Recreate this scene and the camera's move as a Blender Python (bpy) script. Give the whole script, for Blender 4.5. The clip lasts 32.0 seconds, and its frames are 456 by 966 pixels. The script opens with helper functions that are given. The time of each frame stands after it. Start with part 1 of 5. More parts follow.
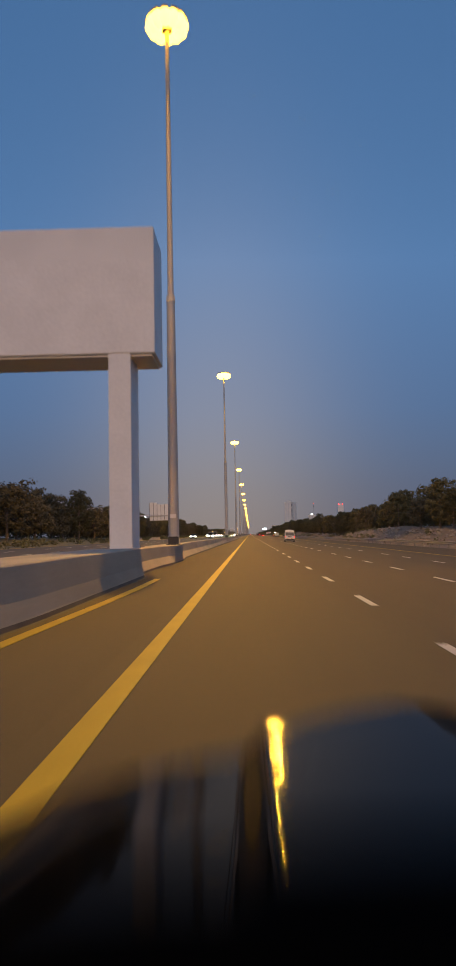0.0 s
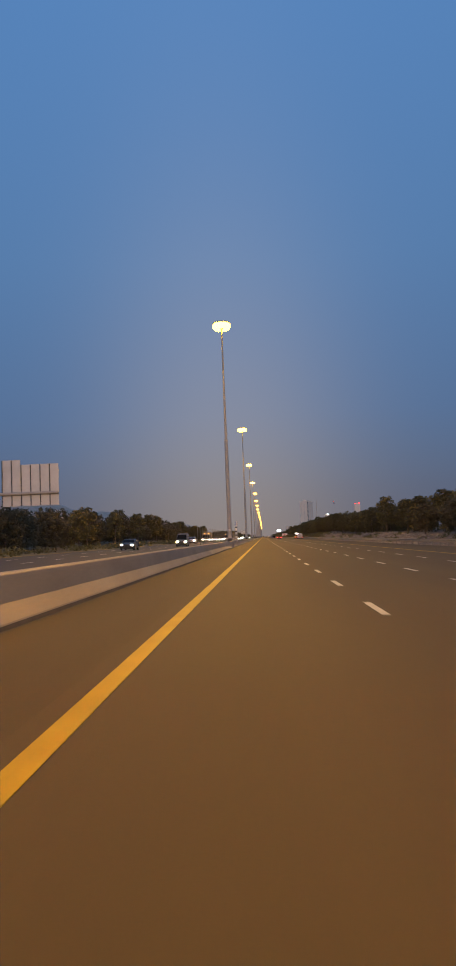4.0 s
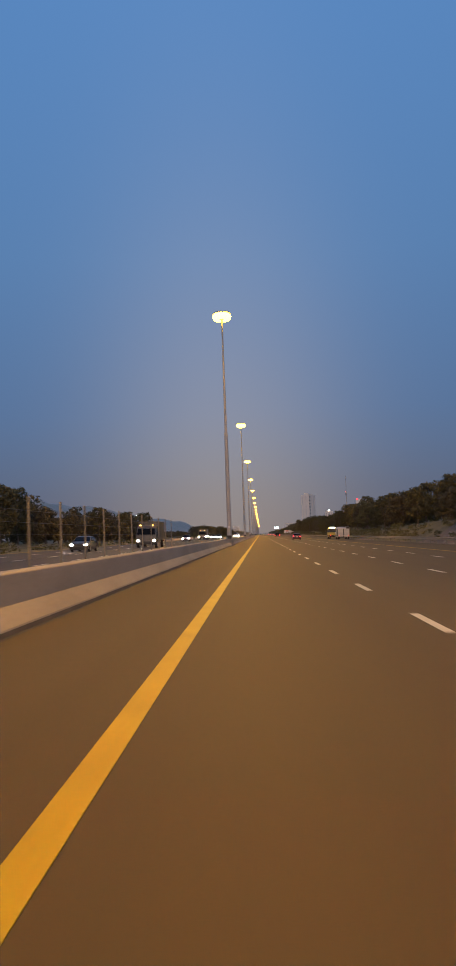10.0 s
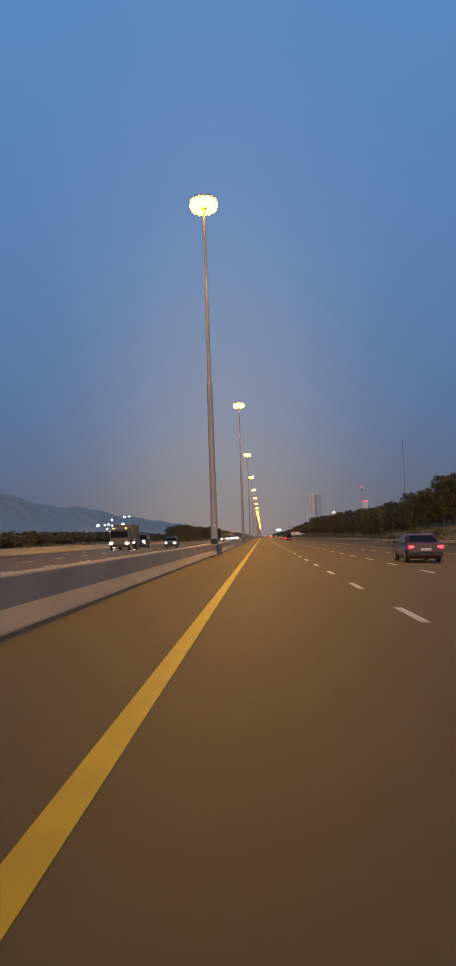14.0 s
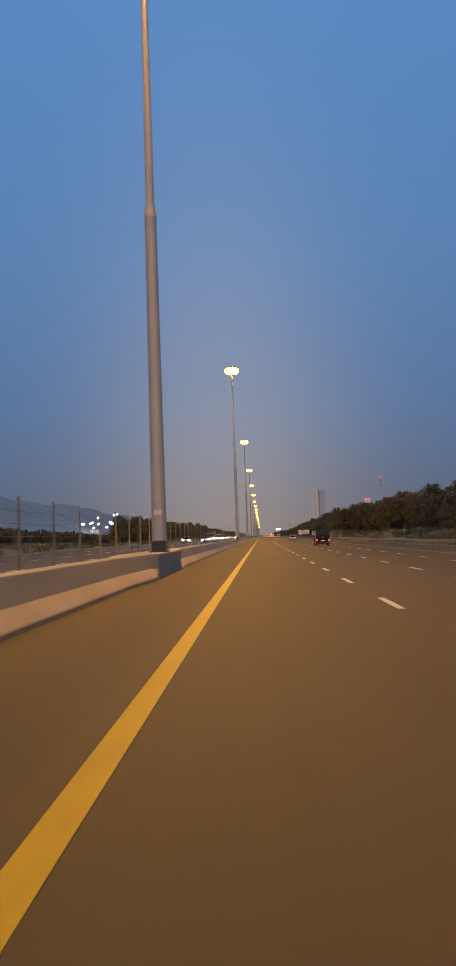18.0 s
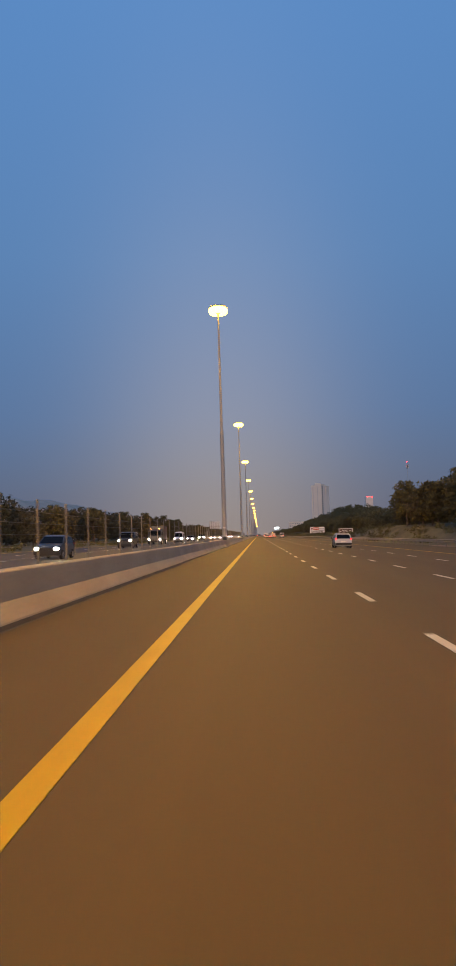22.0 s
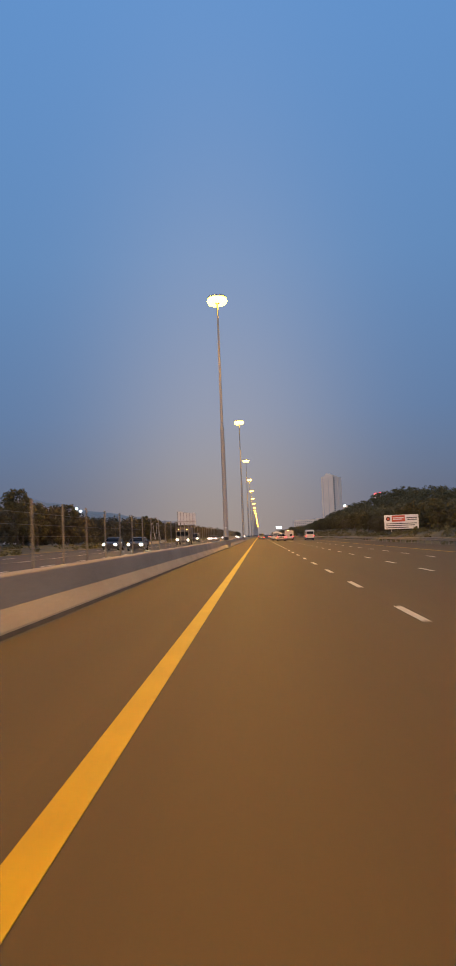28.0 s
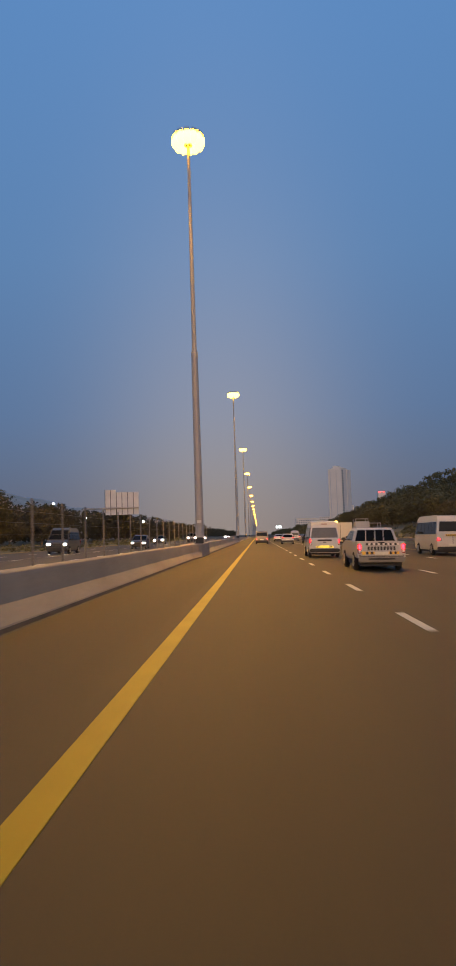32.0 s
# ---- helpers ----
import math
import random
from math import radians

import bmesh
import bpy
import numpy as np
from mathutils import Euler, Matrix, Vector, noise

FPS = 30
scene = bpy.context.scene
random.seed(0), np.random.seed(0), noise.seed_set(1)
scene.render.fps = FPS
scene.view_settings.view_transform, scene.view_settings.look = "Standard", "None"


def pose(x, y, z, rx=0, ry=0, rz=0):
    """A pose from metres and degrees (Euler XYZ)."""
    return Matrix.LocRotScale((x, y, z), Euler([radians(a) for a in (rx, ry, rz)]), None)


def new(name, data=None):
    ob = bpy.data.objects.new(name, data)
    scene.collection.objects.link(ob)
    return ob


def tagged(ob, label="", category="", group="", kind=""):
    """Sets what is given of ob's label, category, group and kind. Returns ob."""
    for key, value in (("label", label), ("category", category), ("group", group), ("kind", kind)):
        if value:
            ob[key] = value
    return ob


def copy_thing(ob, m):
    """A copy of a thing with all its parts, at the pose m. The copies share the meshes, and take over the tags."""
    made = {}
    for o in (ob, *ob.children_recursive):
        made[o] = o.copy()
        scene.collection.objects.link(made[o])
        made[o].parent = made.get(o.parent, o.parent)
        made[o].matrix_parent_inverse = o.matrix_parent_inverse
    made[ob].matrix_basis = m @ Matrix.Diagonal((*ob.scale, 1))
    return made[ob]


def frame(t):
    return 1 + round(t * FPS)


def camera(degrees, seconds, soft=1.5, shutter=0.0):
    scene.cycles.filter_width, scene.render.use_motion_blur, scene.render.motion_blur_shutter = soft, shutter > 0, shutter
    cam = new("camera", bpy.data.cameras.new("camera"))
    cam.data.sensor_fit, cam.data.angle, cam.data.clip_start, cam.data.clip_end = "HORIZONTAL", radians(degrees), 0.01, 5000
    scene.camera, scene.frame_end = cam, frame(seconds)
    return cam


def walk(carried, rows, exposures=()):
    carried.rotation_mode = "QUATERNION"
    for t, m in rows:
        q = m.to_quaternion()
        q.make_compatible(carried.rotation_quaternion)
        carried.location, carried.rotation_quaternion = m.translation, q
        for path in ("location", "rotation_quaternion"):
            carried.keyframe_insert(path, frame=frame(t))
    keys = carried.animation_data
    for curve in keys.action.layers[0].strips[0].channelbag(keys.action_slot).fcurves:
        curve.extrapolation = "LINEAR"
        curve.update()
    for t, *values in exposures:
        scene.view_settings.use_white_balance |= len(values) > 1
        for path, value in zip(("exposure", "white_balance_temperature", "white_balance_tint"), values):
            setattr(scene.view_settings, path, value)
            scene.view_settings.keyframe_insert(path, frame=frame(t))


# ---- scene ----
# Camera: a phone behind the windscreen of a car in the lane beside the median.
# Rows: seconds, x, y, z, pitch up, yaw to the right, picture lean (degrees).
PATH = [
    (0.0, 1.214, 0.18, 1.400, 3.935, -1.563, 1.076),
    (0.5, 1.332, 16.47, 1.397, 4.200, -1.809, 1.188),
    (1.0, 1.433, 32.74, 1.395, 4.168, -2.074, 1.324),
    (1.5, 1.493, 49.00, 1.394, 4.322, -2.266, 1.627),
    (2.0, 1.562, 65.26, 1.392, 4.188, -2.299, 2.023),
    (2.5, 1.672, 81.65, 1.390, 4.197, -2.302, 2.318),
    (3.0, 1.685, 98.10, 1.389, 4.157, -2.460, 2.453),
    (3.5, 1.649, 114.63, 1.390, 4.221, -2.509, 2.294),
    (5.5, 1.316, 181.90, 1.397, 3.984, -2.556, 2.369),
    (6.0, 1.232, 198.47, 1.399, 4.066, -2.580, 2.322),
    (6.5, 1.162, 214.98, 1.401, 3.926, -2.648, 2.269),
    (7.0, 1.108, 231.39, 1.402, 3.969, -2.471, 2.221),
    (7.5, 1.075, 247.70, 1.403, 4.001, -2.488, 2.253),
    (8.0, 1.055, 263.99, 1.403, 4.072, -2.489, 2.289),
    (8.5, 1.042, 280.37, 1.403, 4.083, -2.387, 2.269),
    (9.0, 1.038, 296.87, 1.403, 4.011, -2.319, 2.195),
    (9.5, 1.051, 313.37, 1.403, 4.072, -2.386, 2.143),
    (10.0, 1.073, 329.82, 1.403, 3.966, -2.293, 2.059),
    (10.5, 1.100, 346.16, 1.402, 3.963, -2.285, 2.124),
    (11.0, 1.128, 362.47, 1.401, 4.067, -2.268, 2.233),
    (11.5, 1.150, 378.84, 1.401, 4.064, -2.271, 2.311),
    (12.0, 1.160, 395.33, 1.401, 4.137, -2.339, 2.333),
    (12.5, 1.153, 411.88, 1.401, 4.052, -2.432, 2.296),
    (13.0, 1.131, 428.40, 1.401, 4.032, -2.471, 2.221),
    (13.5, 1.106, 444.87, 1.402, 4.024, -2.468, 2.086),
    (14.0, 1.089, 461.23, 1.402, 4.158, -2.425, 1.955),
    (14.5, 1.090, 477.60, 1.402, 4.106, -2.444, 1.896),
    (15.0, 1.100, 493.95, 1.402, 4.018, -2.428, 1.888),
    (15.5, 1.102, 510.30, 1.402, 4.068, -2.368, 1.869),
    (17.5, 1.083, 575.82, 1.402, 4.065, -2.342, 1.942),
    (18.0, 1.061, 592.18, 1.403, 4.110, -2.333, 2.005),
    (18.5, 1.056, 608.52, 1.403, 3.926, -2.270, 1.947),
    (19.0, 1.074, 624.84, 1.403, 4.050, -2.130, 1.907),
    (19.5, 1.118, 641.16, 1.402, 3.938, -2.185, 1.859),
    (20.0, 1.181, 657.55, 1.400, 4.005, -2.092, 1.850),
    (20.5, 1.253, 674.08, 1.399, 4.060, -2.069, 1.834),
    (21.0, 1.283, 690.68, 1.398, 3.986, -2.129, 1.888),
    (21.5, 1.310, 707.22, 1.398, 4.018, -2.028, 1.823),
    (22.0, 1.324, 723.69, 1.397, 4.032, -2.180, 1.748),
    (22.5, 1.317, 740.11, 1.397, 4.111, -2.102, 1.897),
    (23.0, 1.292, 756.59, 1.398, 4.023, -2.288, 2.071),
    (23.5, 1.246, 773.30, 1.399, 4.123, -2.228, 2.126),
    (24.0, 1.212, 790.08, 1.400, 4.047, -2.303, 2.297),
    (24.5, 1.172, 806.78, 1.400, 4.191, -2.250, 2.465),
    (25.0, 1.133, 823.34, 1.401, 4.149, -2.271, 2.575),
    (25.5, 1.111, 839.76, 1.402, 4.070, -2.233, 2.540),
    (26.0, 1.096, 856.04, 1.402, 4.149, -2.263, 2.441),
    (26.5, 1.088, 872.33, 1.402, 4.106, -2.324, 2.382),
    (28.5, 1.082, 940.33, 1.402, 4.027, -2.163, 2.179),
    (29.0, 1.086, 957.13, 1.402, 3.953, -2.172, 2.078),
    (29.5, 1.102, 973.88, 1.402, 4.049, -2.220, 2.055),
    (30.0, 1.134, 990.61, 1.401, 4.134, -2.117, 2.034),
    (30.5, 1.185, 1007.36, 1.400, 4.024, -2.170, 1.975),
    (31.0, 1.227, 1024.08, 1.399, 3.869, -2.208, 1.915),
    (31.5, 1.230, 1040.79, 1.399, 4.083, -2.226, 1.901),
    (32.0, 1.214, 1057.47, 1.400, 4.013, -2.152, 1.884),
]
cam = camera(33.74, 32.0, soft=1.8, shutter=0.3)
walk(cam, [(t, pose(x, y, z, 90 + up, 0, -turn) @ pose(0, 0, 0, 0, 0, -lean)) for t, x, y, z, up, turn, lean in PATH],
     exposures=[(0.0, -0.08, 6500, 10), (1.0, 0.02, 6500, 10), (2.0, 0.02, 6500, 10), (3.0, -0.15, 6500, 10), (5.5, -0.02, 6500, 10), (15.0, -0.02, 6500, 10), (20.0, 0.04, 6500, 10), (24.0, 0.07, 6550, 10), (26.0, 0.1, 6700, 10), (28.5, 0.24, 6750, 10), (31.0, 0.24, 6800, 10), (32.0, 0.05, 6750, 10)])

# ---- world and large lights ----
SODIUM = (1.0, 0.475, 0.040)
LAMP_X, LAMP_STEP, LAMP_FIRST, LAMP_H = -2.79, 97.71, 132.22, 29.75
LAMP_POWER = 58000.0


def dusk_sky():
    w = bpy.data.worlds.new("dusk_sky")
    scene.world = w
    w.use_nodes = True
    nt = w.node_tree
    nt.nodes.clear()
    out = nt.nodes.new("ShaderNodeOutputWorld")
    bg = nt.nodes.new("ShaderNodeBackground")
    sky = nt.nodes.new("ShaderNodeTexSky")
    sky.sky_type = "NISHITA"
    sky.sun_disc = False
    sky.sun_elevation = radians(4.0)
    sky.sun_rotation = radians(180)
    sky.air_density, sky.dust_density, sky.ozone_density = 1.0, 1.5, 3.0
    co = nt.nodes.new("ShaderNodeTexCoord")
    sep = nt.nodes.new("ShaderNodeSeparateXYZ")
    ramp = nt.nodes.new("ShaderNodeValToRGB")
    e = ramp.color_ramp.elements
    e[0].position, e[0].color = 0.0, (0.088, 0.098, 0.150, 1)
    e[1].position, e[1].color = 1.0, (0.083, 0.185, 0.425, 1)
    for p, c in ((0.06, (0.083, 0.107, 0.184, 1)), (0.16, (0.078, 0.137, 0.268, 1)), (0.35, (0.084, 0.182, 0.368, 1)), (0.62, (0.086, 0.212, 0.460, 1))):
        k = e.new(p)
        k.color = c
    mix = nt.nodes.new("ShaderNodeMix")
    mix.data_type = "RGBA"
    mix.inputs[0].default_value = 0.08
    scale = nt.nodes.new("ShaderNodeVectorMath")
    scale.operation = "SCALE"
    scale.inputs[3].default_value = 0.12
    L = nt.links.new
    L(co.outputs["Generated"], sep.inputs[0])
    L(sep.outputs[2], ramp.inputs[0])
    L(sky.outputs[0], scale.inputs[0])
    L(ramp.outputs[0], mix.inputs[6])
    L(scale.outputs[0], mix.inputs[7])
    # warm lobe painted into the sky for lamp glare ahead, fading sideways and upwards
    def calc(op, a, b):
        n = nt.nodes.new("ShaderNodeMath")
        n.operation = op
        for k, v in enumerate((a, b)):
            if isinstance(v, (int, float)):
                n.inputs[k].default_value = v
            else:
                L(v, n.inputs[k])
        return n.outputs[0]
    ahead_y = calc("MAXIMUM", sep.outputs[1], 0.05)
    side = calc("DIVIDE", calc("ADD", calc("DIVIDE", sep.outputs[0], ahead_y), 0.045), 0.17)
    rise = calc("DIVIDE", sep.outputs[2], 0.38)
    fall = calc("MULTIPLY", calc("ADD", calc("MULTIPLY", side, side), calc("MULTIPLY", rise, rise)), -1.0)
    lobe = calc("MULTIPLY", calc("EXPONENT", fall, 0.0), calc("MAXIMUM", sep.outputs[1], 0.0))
    glare = nt.nodes.new("ShaderNodeVectorMath")
    glare.operation = "SCALE"
    glare.inputs[0].default_value = (0.150, 0.104, 0.044)
    L(lobe, glare.inputs[3])
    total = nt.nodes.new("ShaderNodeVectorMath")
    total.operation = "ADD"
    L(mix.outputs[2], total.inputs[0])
    L(glare.outputs[0], total.inputs[1])
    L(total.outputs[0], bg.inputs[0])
    bg.inputs[1].default_value = 1.22
    L(bg.outputs[0], out.inputs[0])


dusk_sky()
# the last glow of the evening, from low behind the camera
glow = bpy.data.lights.new("evening_glow", "SUN")
glow.energy, glow.angle, glow.color = 1.02, radians(40), (1.0, 0.74, 0.62)
new("evening_glow", glow).matrix_world = pose(0, 0, 60, 84, 0, 4)


def lamp_y(k):
    return 40.0 if k == 0 else LAMP_FIRST + LAMP_STEP * (k - 1)


for k in range(-1, 15):
    for tilt in (-43, 43):
        li = bpy.data.lights.new("sodium_light", "SPOT")
        li.energy, li.color, li.spot_size, li.spot_blend, li.shadow_soft_size = LAMP_POWER, SODIUM, radians(118), 0.8, 0.5
        new("sodium_light", li).matrix_world = pose(LAMP_X, lamp_y(k) + (1.2 if tilt > 0 else -1.2), LAMP_H - 0.75, tilt, 0, 0)


# ---- materials ----
def noise_node(nt, scale, detail=4, stretch=None):
    n = nt.nodes.new("ShaderNodeTexNoise")
    n.inputs["Scale"].default_value, n.inputs["Detail"].default_value = scale, detail
    co = nt.nodes.new("ShaderNodeTexCoord")
    mp = nt.nodes.new("ShaderNodeMapping")
    if stretch:
        mp.inputs["Scale"].default_value = stretch
    nt.links.new(co.outputs["Object"], mp.inputs[0])
    nt.links.new(mp.outputs[0], n.inputs["Vector"])
    return n


def mat(name, base, rough=0.7, metal=0.0, vary=0.15, coarse=0.5, fine=30.0, bump=0.0, glow=0.0, glow_color=None, stretch=None, each=0.0, coat=0.0, spec=0.5):
    m = bpy.data.materials.new(name)
    m.use_nodes = True
    nt = m.node_tree
    b = nt.nodes["Principled BSDF"]
    b.inputs["Roughness"].default_value, b.inputs["Metallic"].default_value = rough, metal
    b.inputs["Specular IOR Level"].default_value = spec
    b.inputs["Coat Weight"].default_value = coat
    col = None
    if vary > 0:
        big, small = noise_node(nt, coarse, 5, stretch), noise_node(nt, fine, 3)
        add = nt.nodes.new("ShaderNodeMath")
        add.operation = "MULTIPLY_ADD"
        add.inputs[1].default_value = 0.6
        nt.links.new(big.outputs["Fac"], add.inputs[0])
        half = nt.nodes.new("ShaderNodeMath")
        half.operation = "MULTIPLY"
        half.inputs[1].default_value = 0.4
        nt.links.new(small.outputs["Fac"], half.inputs[0])
        nt.links.new(half.outputs[0], add.inputs[2])
        ramp = nt.nodes.new("ShaderNodeValToRGB")
        lo, hi = [tuple(min(1.0, c * k) for c in base) + (1,) for k in (1 - 1.6 * vary, 1 + 1.6 * vary)]
        ramp.color_ramp.elements[0].position, ramp.color_ramp.elements[0].color = 0.3, lo
        ramp.color_ramp.elements[1].position, ramp.color_ramp.elements[1].color = 0.7, hi
        nt.links.new(add.outputs[0], ramp.inputs[0])
        col = ramp.outputs[0]
        if each > 0:
            info = nt.nodes.new("ShaderNodeObjectInfo")
            hsv = nt.nodes.new("ShaderNodeHueSaturation")
            rng = nt.nodes.new("ShaderNodeMapRange")
            rng.inputs[3].default_value, rng.inputs[4].default_value = 1 - each, 1 + each
            nt.links.new(info.outputs["Random"], rng.inputs[0])
            nt.links.new(rng.outputs[0], hsv.inputs["Value"])
            nt.links.new(col, hsv.inputs["Color"])
            col = hsv.outputs[0]
        nt.links.new(col, b.inputs["Base Color"])
        if bump > 0:
            bn = nt.nodes.new("ShaderNodeBump")
            bn.inputs["Strength"].default_value, bn.inputs["Distance"].default_value = bump, 0.02
            nt.links.new(small.outputs["Fac"], bn.inputs["Height"])
            nt.links.new(bn.outputs[0], b.inputs["Normal"])
    else:
        b.inputs["Base Color"].default_value = (*base, 1)
    if glow > 0:
        b.inputs["Emission Color"].default_value = (*(glow_color or base), 1)
        b.inputs["Emission Strength"].default_value = glow
    return m


